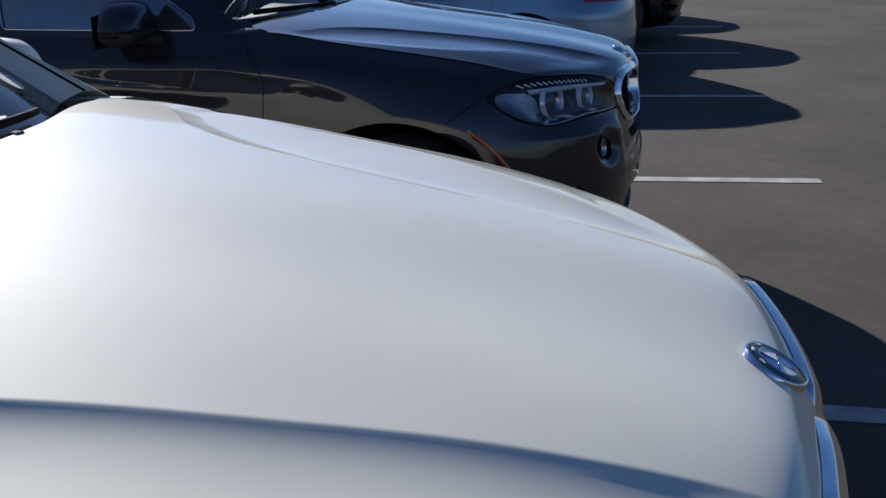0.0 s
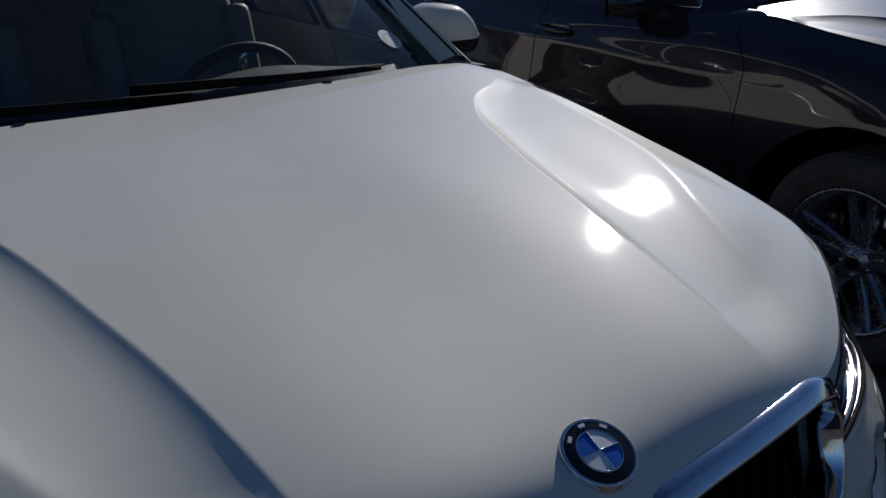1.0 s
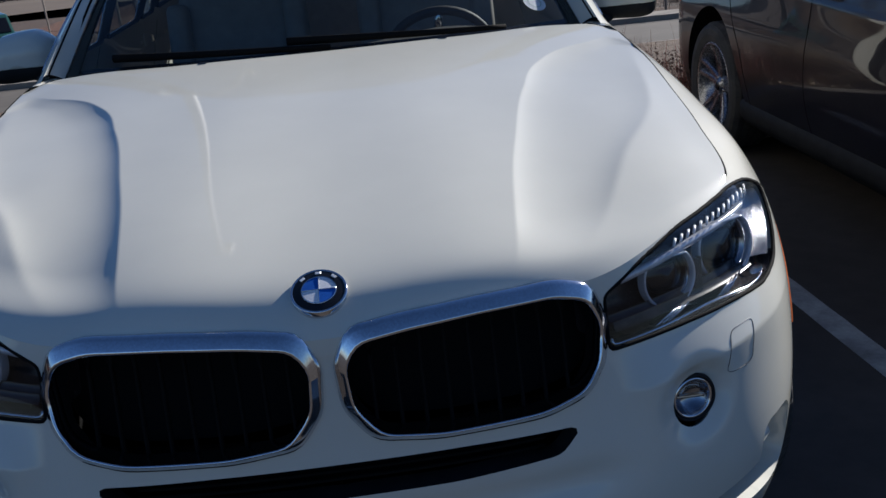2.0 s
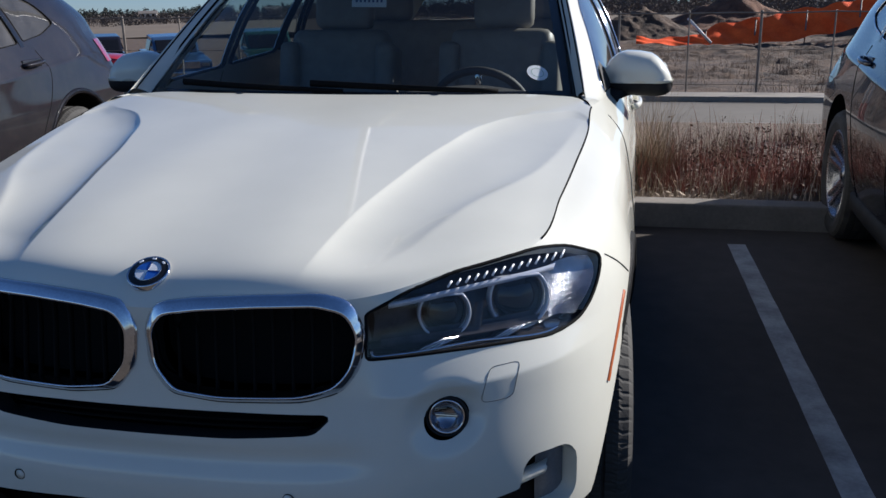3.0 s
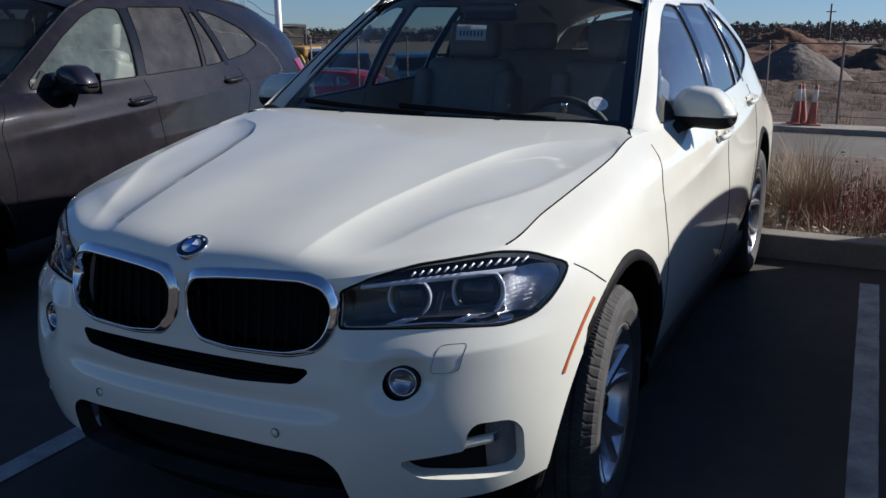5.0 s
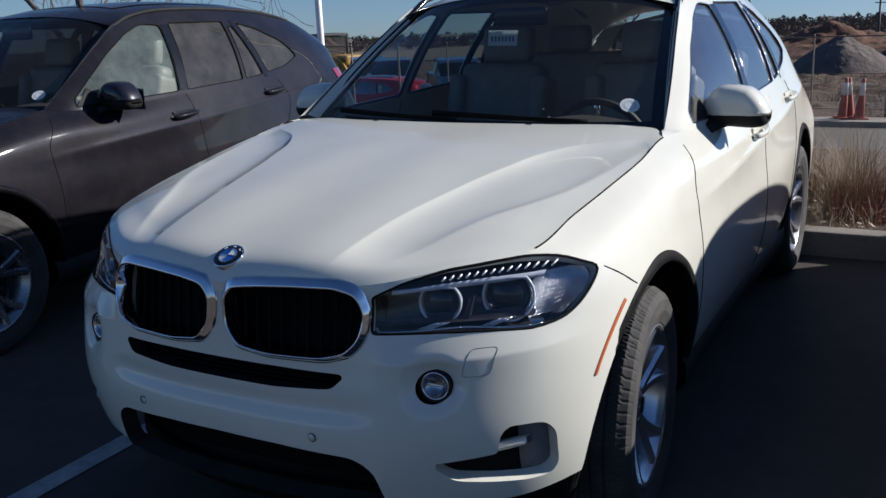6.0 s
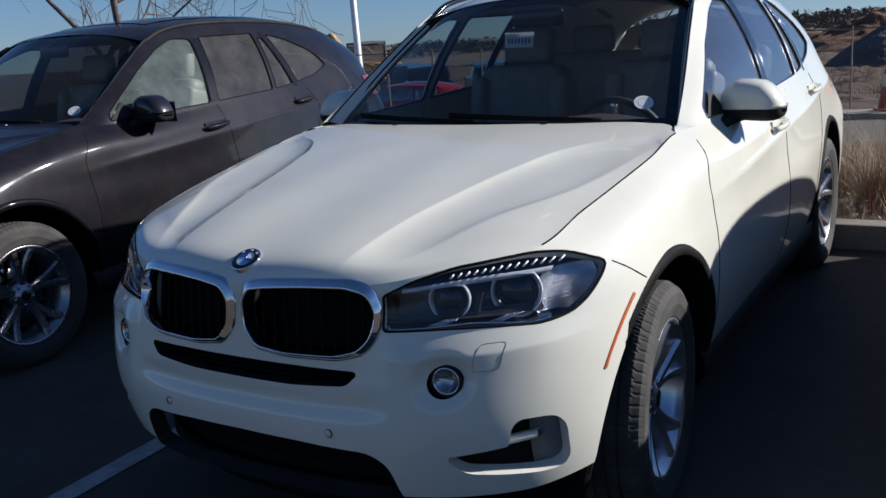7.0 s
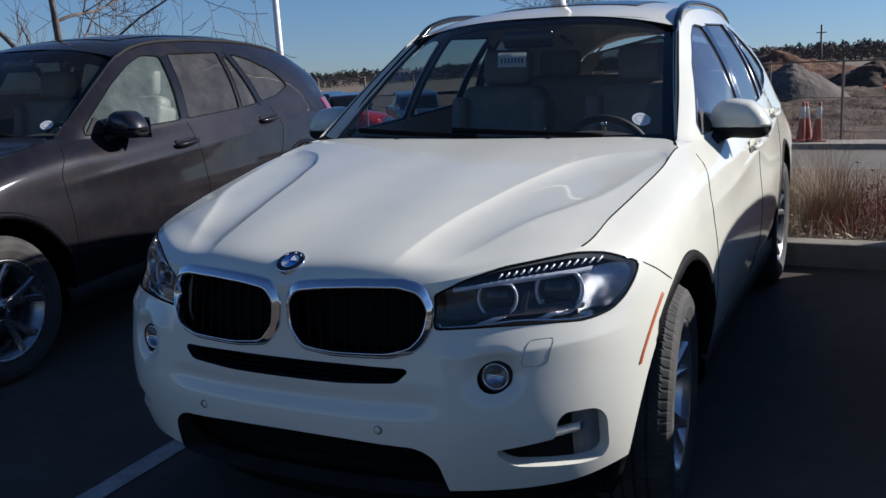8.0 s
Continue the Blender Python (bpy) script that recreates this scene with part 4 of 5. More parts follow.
        for line in (((1.455, 1.10), (1.425, 1.05), (1.375, .98), (1.372, .90), (1.385, .75), (1.39, .60), (1.40, .34)), ((2.50, 1.13), (2.53, .98), (2.56, .70), (2.56, .34)),
                     ((3.50, 1.13), (3.56, 1.0), (3.50, .86), (3.34, .66), (3.28, .50), (3.27, .36))):
            q = spline(np.arange(len(line)), line, np.linspace(0, len(line) - 1, 40))
            p = np.array([(on_side(y, z) + .0005, y, z) for y, z in q]) * (s, 1, 1)
            link("door_seam", *tube(p, .0019, 5), SEAM, car)
        q = spline((0, 1, 2, 3), ((.575, .908), (.62, .880), (.665, .848), (.69, .832)), np.linspace(0, 3, 16))
        link("bumper_seam", *tube(np.array([(on_side(y, z) + .0005, y, z) for y, z in q]) * (s, 1, 1), .0018, 5), SEAM, car)
        for y, hz in ((2.41, 1.010), (3.39, 1.056)):
            x = on_side(y, hz)
            hd = new("door_handle")
            hd.parent = car
            t = np.linspace(0, 1, 9)
            p = np.stack([x + .010 + .028 * np.sin(np.pi * t) ** .5, y - .115 + .23 * t, hz + .012 * (t - .2)], -1) * (s, 1, 1)
            link("grip", *tube(p, .012, 8, squash=(.8, 1.1)), body_mat, hd)
            cup = rounded_box((.012, .20, .06), (s * (x - .001), y, hz), .006, 2)
            part("cup", cup, body_mat, hd, smooth=True)
        # wheel arches: black cladding ring and dark well
        for y in (AXLE_F, AXLE_R):
            an = np.linspace(-.36, np.pi + .36, 64)
            rows = []
            for r, o in ((.458, -.02), (.456, .004), (.462, .009), (.486, .008), (.494, -.004)):
                rows.append([(on_side(y + r * math.cos(a), HUB_Z + r * math.sin(a)) + o - .012 * max(0, -math.cos(a)) * (y < 2), y + r * math.cos(a), HUB_Z + r * math.sin(a)) for a in an])
            rows = np.array(rows)
            keep = [i for i in range(64) if rows[2, i, 2] > .26]
            link("arch_cladding", *(grid(rows[:, keep]) if s < 0 else flipped(*grid(rows[:, keep] * (1, 1, 1)))) if s < 0 else grid(rows[:, keep]), body_mat if body_mat is GREY else BLACK_PLASTIC, car)
            wv = np.array([[(x or on_side(y + r * math.cos(a), HUB_Z + r * math.sin(a)) - .003, y + r * math.cos(a), HUB_Z + r * math.sin(a)) for a in np.linspace(-.3, np.pi + .3, 30)] for x, r in ((0, .470), (.66, .48), (.60, .43), (.60, .05))]) * (s, 1, 1)
            link("wheel_well", *grid(wv), SEAM, car)
        sill = np.array([[(on_side(y, .36) + dx, y, z) for y in np.linspace(1.30, 3.40, 20)] for dx, z in ((-.004, .375), (.012, .36), (.012, .29), (-.03, .235), (-.2, .23))]) * (s, 1, 1)
        link("sill", *grid(sill), BLACK_PLASTIC, car)
    # front openings
    for s in (-1, 1):
        k = along(KIDNEY, .014)
        fr = new("kidney_grille")
        fr.parent = car
        p, n = on_front(k[:, 0], k[:, 1])
        cen = k.mean(0)
        rows = []
        for scale, lift, rise in ((1.025, -.010, 1), (1.02, .003, 1), (.985, .008, .9), (.915, .017, .45), (.895, .019, .3), (.878, .015, .2), (.868, -.030, .1)):
            q = cen + (k - cen) * np.array((scale if scale > 1 else 1 - (1 - scale) * .62, scale))
            q[:, 1] += .014 * rise * step(k[:, 1], .875, .925)      # the upper bar reaches onto the hood lip
            pp2, n2 = on_front(q[:, 0], np.minimum(q[:, 1], .955))
            pp2[:, 1] = sum(np.roll(pp2[:, 1], j) for j in range(-3, 4)) / 7
            n2 = sum(np.roll(n2, j, 0) for j in range(-5, 6))
            n2 /= np.linalg.norm(n2, axis=1)[:, None]
            pp2[:, 2] = q[:, 1]
            rows.append(pp2 + n2 * lift)
        rows = np.array(rows)
        rows = np.concatenate([rows, rows[:, :1]], 1) * (s, 1, 1)
        link("frame", *(grid(rows) if s < 0 else (lambda g: (g[0], [tuple(reversed(q)) for q in g[1]]))(grid(rows))), CHROME, fr, "chrome kidney frame")
        link("frame_gap", *tube(on_front(k[:, 0], np.minimum(k[:, 1], .955))[0] * (s, 1, 1), .0040, 6, True, up=(0, 1, 0)), SEAM, fr)
        bp = p + (0, .085, 0)
        link("backing", np.concatenate([bp, [bp.mean(0)]]) * (s, 1, 1), [(i, (i + 1) % len(bp), len(bp)) for i in range(len(bp))], SEAM, fr)
        for x in np.linspace(.065, .385, 9):
            zs = np.array([z for z in np.linspace(.73, .93, 60) if signed(KIDNEY, np.array([[x, z]]))[0] < -.008])
            q, nn = on_front(np.full(len(zs), x), zs, -.032)
            link("slat", *tube(q[::4] * (s, 1, 1), .0050, 6, squash=(.7, 1.6)), SEAM, fr)
        headlight(car, s)
        # fog lamp
        fg = new("fog_light")
        fg.parent = car
        p, n = on_front(FOG[0], FOG[1])
        p, n = p[0], n[0] * .4 + np.array((0.05, -.6, 0))
        n /= np.linalg.norm(n)
        u = np.cross((0, 0, 1), n)
        u /= np.linalg.norm(u)
        w2 = np.cross(n, u)

        def disc(prof, mat, nm):
            an = np.arange(36) * 2 * np.pi / 36
            rows = np.array([[p + n * d + r * (math.cos(a) * u + math.sin(a) * w2) for a in np.append(an, 0)] for r, d in prof]) * (s, 1, 1)
            link(nm, *outward(*grid(rows), tuple(n * (s, 1, 1))), mat, fg)
        disc(((.0450, -.004), (.0425, .002), (.040, .002), (.0375, -.012)), BLACK_PLASTIC, "bezel")
        disc(((.0380, -.004), (.0360, .001), (.033, -.001), (.031, -.010)), CHROME, "chrome_ring")
        disc(((.032, -.006), (.024, -.018), (.012, -.024), (.0, -.025)), DARK_CHROME, "reflector")
        disc(((.033, -.005), (.025, -.001), (.012, .001), (.0, .002)), LENS, "lens")
        part("shield", rounded_box((.05, .010, .006), (0, 0, 0), .003), DARK_CHROME, fg).matrix_local = Matrix.Translation(tuple((p - n * .012) * (s, 1, 1)))
        # side marker
        t = np.linspace(0, 1, 16)
        an = np.radians(148 - 26 * t)
        mk = np.array([[(on_side(AXLE_F + r * math.cos(a), HUB_Z + r * math.sin(a)) + o, AXLE_F + r * math.cos(a), HUB_Z + r * math.sin(a)) for r, o in ((.519, .0005), (.517, .004), (.511, .004), (.509, .0005))] for a in an]) * (s, 1, 1)
        link("side_marker", *grid(mk), ORANGE, car, "thin amber side marker")
        # washer flap outline
        fl = along(round_poly(((.684, .775), (.741, .775), (.729, .709), (.668, .708)), .012), .01)
        p3, _ = on_front(fl[:, 0], fl[:, 1], .0005)
        link("washer_flap", *tube(p3 * (s, 1, 1), .0006, 5, True), DARK_ALLOY, car)
        p4, n4 = on_front(.301, .538)
        link("parking_sensor", *tube(np.array([p4[0] - n4[0] * .002, p4[0] + n4[0] * .0015]) * (s, 1, 1), .011, 16, up=(1, 0, .1)), body_mat, car)
        link("sensor_gap", *tube(np.array([p4[0] + n4[0] * .0008 + .0115 * np.array((math.cos(a), 0, math.sin(a))) for a in np.arange(20) * np.pi / 10]) * (s, 1, 1), .0012, 5, True, up=(0, 1, 0)), SEAM, car)
        # side duct: blade and slotted back
        t = np.linspace(0, 1, 14)
        bl, nb = on_front(.728 + .080 * t, .502 + .008 * t, -.017)
        tk = np.full((14, 1), .8)
        link("duct_blade", *(lambda g: g)(grid(np.stack([bl + (0, .045, .006), bl + tk * (nb * -.003 + (0, 0, .013)), bl + tk * nb * .001, bl + tk * (nb * -.003 + (0, 0, -.013)), bl + (0, .045, -.016)], 1) * (s, 1, 1))), body_mat, car)
        zr = np.linspace(.404, .568, 10)
        ra, rb = on_front(np.full(10, .797) + .004 * (zr - .4) / .16, zr, -.042)[0], on_front(np.full(10, .853) + .0 * zr, zr, -.036)[0]
        # the white car's rib is body-coloured; its grey stands in for shade
        link("duct_rib", *outward(*grid(np.stack([ra + (0, .03, 0), ra, rb, rb + (0, .03, 0)], 1) * (s, 1, 1)), (s, -1, 0)), DUCT_SHADE if body_mat is WHITE else BLACK_PLASTIC, car)
        dk = along(SIDE_DUCT, .02)
        pd, nd = on_front(dk[:, 0], dk[:, 1])
        pd = pd - nd * .043
        link("duct_back", np.concatenate([pd, [pd.mean(0)]]) * (s, 1, 1), [(i, (i + 1) % len(pd), len(pd)) for i in range(len(pd))], SEAM, car)
        mirror(car, s, mirror_mat)
        for y in (AXLE_F, AXLE_R):
            wheel(car, (s * (.822 if y == AXLE_F else .797), y, HUB_Z), s, rim_mat, style, steer if y == AXLE_F else 0)
    for poly, nm, zz in ((UPPER_INTAKE, "upper_intake", (.672, .686, .700)), (LOWER_INTAKE, "lower_intake", (.36, .39, .42, .45, .48))):
        it = new(nm)
        it.parent = car
        xs = np.linspace(-.50, .50, 30)
        bk = np.array([[(x, .13 + .35 * x * x, z) for x in xs] for z in (.30 if nm == "lower_intake" else .62, .53 if nm == "lower_intake" else .71)])
        link("backing", *grid(bk), SEAM, it)
        for z in zz:
            x = np.linspace(-.40 if nm == "lower_intake" else -.34, .40 if nm == "lower_intake" else .34, 24)
            p, n = on_front(x, np.full(24, z), -.048 if nm == "upper_intake" else -.085)
            link("slat", *tube(p, .005, 6, squash=(1, .6)), SEAM, it)
    xs = np.linspace(-.80, .80, 33)
    lip = np.array([[(x, y0 + .62 * abs(x) ** 2.6, z) for x in xs] for y0, z in ((.105, .345), (.115, .27), (.16, .22), (.5, .20))])
    link("front_apron", *grid(lip), SEAM, car)
    part("underbody", rounded_box((1.30, 4.3, .10), (0, 2.45, .27), .03), SEAM, car)
    emblem(car)
    # cabin furniture
    part("cabin_floor", rounded_box((1.5, 3.0, .06), (0, 2.9, .52), .02), DARK_TRIM, car)
    part("firewall", rounded_box((1.5, .06, .62), (0, 1.48, .82), .02), DARK_TRIM, car)
    bx = np.linspace(-.74, .74, 24)
    dash = np.array([[(x, y - .10 * (1 - (x / .74) ** 2) * (y < 1.75), z + .035 * np.exp(-((x - .37) / .2) ** 2) * (1.7 < y < 1.98)) for x in bx] for y, z in ((1.58, 1.13), (1.70, 1.125), (1.85, 1.11), (1.93, 1.07), (1.95, .95), (1.88, .75))])
    link("dashboard", *grid(dash), DARK_TRIM, car)
    seat(car, -.37, 2.28, BEIGE)
    seat(car, .37, 2.28, BEIGE)
    part("rear_bench", joined([rounded_box((1.3, .5, .2), (0, 3.25, .68), .06, 3), rounded_box((1.3, .16, .62), (0, 3.56, .98), .06, 3, (-14, 0, 0)), rounded_box((.26, .09, .16), (-.4, 3.68, 1.36), .04, 3),
                               rounded_box((.26, .09, .16), (.4, 3.68, 1.36), .04, 3)]), BEIGE, car, smooth=True)
    part("centre_console", rounded_box((.24, .9, .30), (0, 2.25, .72), .04), DARK_TRIM, car)
    st = new("steering_wheel")
    st.parent = car
    st.matrix_local = pose(.37, 2.06, 1.02, -62, 0, 0)
    an = np.arange(40) * 2 * np.pi / 40
    link("rim", *tube(np.stack([.185 * np.cos(an), .185 * np.sin(an), 0 * an], -1), .016, 10, True), DARK_TRIM, st)
    part("boss", rounded_box((.16, .13, .05), (0, 0, -.01), .02, 3), DARK_TRIM, st, smooth=True)
    for a in (0, math.pi, -math.pi / 2):
        link("wheel_spoke", *tube(((.06 * math.cos(a), .06 * math.sin(a), 0), (.18 * math.cos(a), .18 * math.sin(a), 0)), .014, 8), CHROME, st)
    part("rear_view_mirror", rounded_box((.24, .035, .075), (0, 2.075, 1.535), .02, 3), GLOSS_BLACK, car, smooth=True)
    hl = np.array([[(x, y, 1.59 + .05 * step(y, 2.2, 2.7) - .10 * step(y, 3.4, 4.5) - .06 * (abs(x) / .6) ** 3) for x in np.linspace(-.58, .58, 11)] for y in np.linspace(2.24, 3.85, 14)])
    link("headliner", *grid(hl), HEADLINER, car)
    return car


# ---- ground, lot, kerb, road ----
ASPHALT = surface("asphalt", (.060, .052, .044), (.092, .080, .069), .90, 0, .7, .7, .004, 0, .15)
ROAD = surface("road_asphalt", (.085, .074, .059), (.125, .110, .088), .9, 0, .5, .5, .004)
LINE_PAINT = surface("worn_white_line", (.20, .195, .185), (.46, .45, .43), .8, 0, 6, .4, .002)
CONCRETE = surface("kerb_concrete", (.15, .132, .110), (.23, .208, .178), .9, 0, 3, .5, .004)
PALE_CONCRETE = surface("sidewalk_concrete", (.20, .175, .14), (.29, .26, .215), .9, 0, 1.5, .4, .004)
DIRT = surface("dirt", (.020, .0125, .008), (.115, .072, .044), .95, 0, 1.9, .9, .04)
MULCH = surface("mulch", (.10, .070, .045), (.20, .145, .10), .95, 0, 6, 1.0, .03)
RED_SOIL = surface("red_soil", (.055, .026, .016), (.20, .096, .050), .95, 0, 1.9, .9, .05)
GRAVEL = surface("grey_gravel", (.075, .060, .052), (.125, .102, .088), .95, 0, 1.2, .9, .03)
STRAW = surface("dry_straw", (.21, .160, .100), (.35, .275, .18), .9, 0, 3, 0)
TWIG = surface("dry_twig", (.15, .105, .068), (.27, .20, .13), .9, 0, 5, 0)
RUSSET = surface("russet_stalk", (.16, .055, .040), (.27, .105, .075), .9, 0, 4, 0)
SEED = surface("seed_head", (.055, .030, .022), (.10, .055, .038), .9, 0, 6, 0)
PALE_LEAF = surface("pale_dead_leaf", (.42, .33, .24), (.58, .48, .37), .9, 0, 6, 0)
BARK = surface("bark", (.085, .068, .060), (.16, .130, .112), .9, 0, 9, .8, .01)
NETTING = surface("orange_netting", (.70, .075, .012), (.92, .135, .025), .8, 0, 2, .6, .02, 0, .15)
GALVANISED = surface("galvanised_steel", (.13, .110, .092), (.21, .185, .16), .6, .4, 6)
POLE_PAINT = surface("pole_paint", (.62, .62, .62), (.74, .74, .74), .4, .1, 5)
CONE_ORANGE = surface("cone_orange", (.26, .062, .040), (.36, .105, .07), .6, 0, 6)
CONE_WHITE = surface("cone_white", (.55, .52, .50), (.68, .65, .62), .5, 0, 6)
YELLOW = surface("machine_yellow", (.30, .17, .03), (.42, .25, .05), .5, 0, 3)
MACHINE_DARK = surface("machine_dark", (.03, .028, .026), (.06, .055, .05), .6, 0, 4)
FAR_GREEN = surface("far_pine", (.045, .048, .038), (.080, .080, .060), .95, 0, .05, 0)
FAR_BROWN = surface("far_bare_trees", (.070, .056, .048), (.125, .100, .085), .95, 0, .05, 0)
FIELD = surface("dry_field", (.095, .070, .047), (.155, .118, .078), .95, 0, .03, .5, .05)
HOUSE_WALL = surface("house_wall", (.48, .44, .38), (.58, .54, .48), .9, 0, .3, 0)
HOUSE_ROOF = surface("house_roof", (.14, .12, .11), (.20, .18, .16), .9, 0, .3, 0)


def land(y):
    """Height of the land: level lot, then falling away from the road."""
    y = np.asarray(y, float)
    return -.038 * np.clip(y - 4.5, 0, 26) - .050 * np.clip(y - 30.5, 0, 4000)


def drop(x, y):
    """The building site lies deeper towards the backhoe."""
    return 1.35 * step(-np.asarray(x, float), 5, 15) * step(y, 12.8, 24)


def slab(name, x0, x1, y0, y1, z0, z1, mat, label, category):
    ob = part(name, rounded_box((x1 - x0, y1 - y0, z1 - z0), ((x0 + x1) / 2, (y0 + y1) / 2, (z0 + z1) / 2), .014, 2), mat)
    return tagged(ob, label, category, kind="structure")


def strip(name, x0, x1, y0, y1, lift, mat, label, category, n=60):
    """A band that follows the land, with a front edge that reaches into it."""
    xs, ys = np.linspace(x0, x1, n), np.linspace(y0, y1, 8)
    X, Y = np.meshgrid(xs, ys)
    p = np.stack([X, Y, land(Y) + lift], -1)
    p = np.concatenate([p[:1] - (0, 0, .3), p, p[-1:] - (0, 0, .3)], 0)
    return tagged(link(name, *grid(p), mat, smooth=False), label, category, kind="structure")


gx = np.concatenate([np.linspace(-3000, -60, 14), np.linspace(-50, 50, 40), np.linspace(60, 3000, 14)])
gy = np.concatenate([np.linspace(-3000, -40, 10), np.linspace(-30, 13, 14), np.linspace(14, 60, 40), np.linspace(66, 4000, 20)])
GX, GY = np.meshgrid(gx, gy)
gz = land(GY) - drop(GX, GY) - .06 + np.where((GY > 14.5) & (GY < 60), np.array([[noise.noise((x * .23, y * .35, 0)) for x in gx] for y in gy]) * .22, 0)
tagged(link("ground", *grid(np.stack([GX, GY, gz], -1)), DIRT), "bare brown dirt ground reaching the horizon", "ground", kind="structure")
sx, sy = np.concatenate([np.linspace(-38, -12, 60)[:-1], np.linspace(-12, 16, 190), np.linspace(16.4, 34, 30)]), np.concatenate([np.linspace(13.2, 34, 170), np.linspace(34.5, 75, 60)])
SX, SY = np.meshgrid(sx, sy)
rough = np.array([[noise.fractal((x * .55, y * .75, 2), .40, 2.2, 6) for x in sx] for y in sy])
sz = land(SY) - drop(SX, SY) - .05 + rough * .16 * step(SY, 13.2, 15.0)
tagged(link("site_ground", *grid(np.stack([SX, SY, sz], -1)), DIRT), "churned brown soil of the building site", "ground", kind="structure")
slab("parking_lot", -60, 80, -60, 4.20, -.3, 0, ASPHALT, "worn dark asphalt parking lot", "pavement")
for k in range(-8, 14):
    x0 = k * 3.05 + .42
    slab("kerb_%d" % (k + 9), x0 - 3.045, x0, 4.20, 4.36, -.3, .15, CONCRETE, "pale concrete kerb length beside the planting bed", "kerb")
strip("planting_bed", -60, 80, 4.355, 8.6, .115, MULCH, "brown mulch planting bed with dead leaves", "ground")
strip("road", -200, 260, 8.75, 12.3, -.03, ROAD, "sunlit grey asphalt road", "road")
strip("road_kerb", -200, 260, 8.58, 8.76, .10, CONCRETE, "concrete kerb of the road", "kerb")
strip("sidewalk", -200, 260, 12.3, 13.0, .045, PALE_CONCRETE, "pale concrete sidewalk across the road", "sidewalk")


def stall_line(x, y0, y1, lean=0.0):
    bm = bmesh.new()
    rnd = random.Random(int(x * 100))
    n = 40
    a = [bm.verts.new((-.05 + rnd.uniform(-.0015, .0015), y0 + (y1 - y0) * i / n, .004)) for i in range(n + 1)]
    b = [bm.verts.new((.05 + rnd.uniform(-.0015, .0015), y0 + (y1 - y0) * i / n, .004)) for i in range(n + 1)]
    for i in range(n):
        bm.faces.new((a[i], b[i], b[i + 1], a[i + 1]))
    ob = part("stall_line", bm, LINE_PAINT)
    ob.matrix_world = pose(x, 0, 0, 0, 0, lean)
    return tagged(ob, "worn white painted parking stall line", "road marking", "stall lines", "structure")


stall_line(-1.06, -.75, 3.9, 0)
stall_line(1.70, -.75, 3.85, 2.0)
for x in (-4.6, 4.55, 7.42, 10.25, 13.1):
    stall_line(x, -.78, 3.9, 1.0 if x < 0 else 5.0)

# ---- parked vehicles ----
white_car = suv("white_suv", "clean white sport utility vehicle parked in its stall", (0, 0, 0), 0, WHITE, ALLOY, 1, (SIDE_GLASS, TINTED), False, CHROME, WHITE, 4.5)
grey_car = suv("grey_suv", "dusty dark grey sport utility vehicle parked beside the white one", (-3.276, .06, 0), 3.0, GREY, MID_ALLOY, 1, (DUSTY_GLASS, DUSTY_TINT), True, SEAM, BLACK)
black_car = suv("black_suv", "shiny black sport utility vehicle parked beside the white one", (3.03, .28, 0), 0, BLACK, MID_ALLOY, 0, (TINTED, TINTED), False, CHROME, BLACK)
SILVER = paint("silver_blue_paint", (.30, .36, .44), .6, .35, .05, .4)
RED = paint("red_paint", (.45, .018, .022), .1, .3, .04, .1)


def repaint(car, old, fresh):
    for o in car.children_recursive:
        if o.type == "MESH" and o.material_slots and o.material_slots[0].material == old:
            o.material_slots[0].link = "OBJECT"
            o.material_slots[0].material = fresh
    return car


silver = repaint(copy_thing(black_car, pose(8.75, 5.27, 0, 0, 0, 180)), BLACK, SILVER)
silver.scale = (1, 1, .80)
silver.name = "silver_car"
tagged(silver, "silver-blue car parked tail out beyond the black one", "car")
far_black = copy_thing(black_car, pose(11.72, -.18, 0))
far_black.name = "black_suv"
tagged(far_black, "black sport utility vehicle parked further along the row", "car")
far_black2 = copy_thing(black_car, pose(14.8, .2, 0))
far_black2.name = "black_suv"
tagged(far_black2, "black sport utility vehicle parked further along the row", "car")
red_car = repaint(copy_thing(black_car, pose(-16.7, 22.2, float(land(22) - drop(-14, 22)) - .08, 0, 0, -86)), BLACK, RED)
red_car.scale = (.95, .95, .86)
red_car.name = "red_car"
tagged(red_car, "red car parked on the lower ground across the road", "car")


# ---- papers behind the windshields ----
def windscreen_card(at, w, h, round_card, label, bars, facing):
    t = thing("windshield_sticker" if round_card else "windshield_tag", label, "sticker" if round_card else "tag")
    nrm = np.array(facing, float)
    nrm /= np.linalg.norm(nrm)
    side = np.cross((0, 1, .0) if round_card else (0, .2, 1), nrm)
    side /= np.linalg.norm(side)
    up = np.cross(nrm, side)
    t.matrix_world = Matrix(((side[0], up[0], nrm[0], at[0]), (side[1], up[1], nrm[1], at[1]), (side[2], up[2], nrm[2], at[2]), (0, 0, 0, 1)))
    if round_card:
        bm = bmesh.new()
        bmesh.ops.create_cone(bm, cap_ends=True, segments=32, radius1=w / 2, radius2=w / 2, depth=.0008)
        part("paper_disc", bm, CARD, t)
        link("printed_ring", *lathe([(w * .27, .0012), (w * .31, .0012)], 32, "z"), GREEN_PRINT, t)
    else:
        part("paper_sheet", rounded_box((w, h, .0012), (0, 0, 0), .0005, 1), CARD, t)
        for k in range(bars):
            part("printed_bar", rounded_box((w * .06, h * .34, .0008), (-w * .36 + k * w * .12, -.004, .0014), .0003, 1), INK, t)
    return t


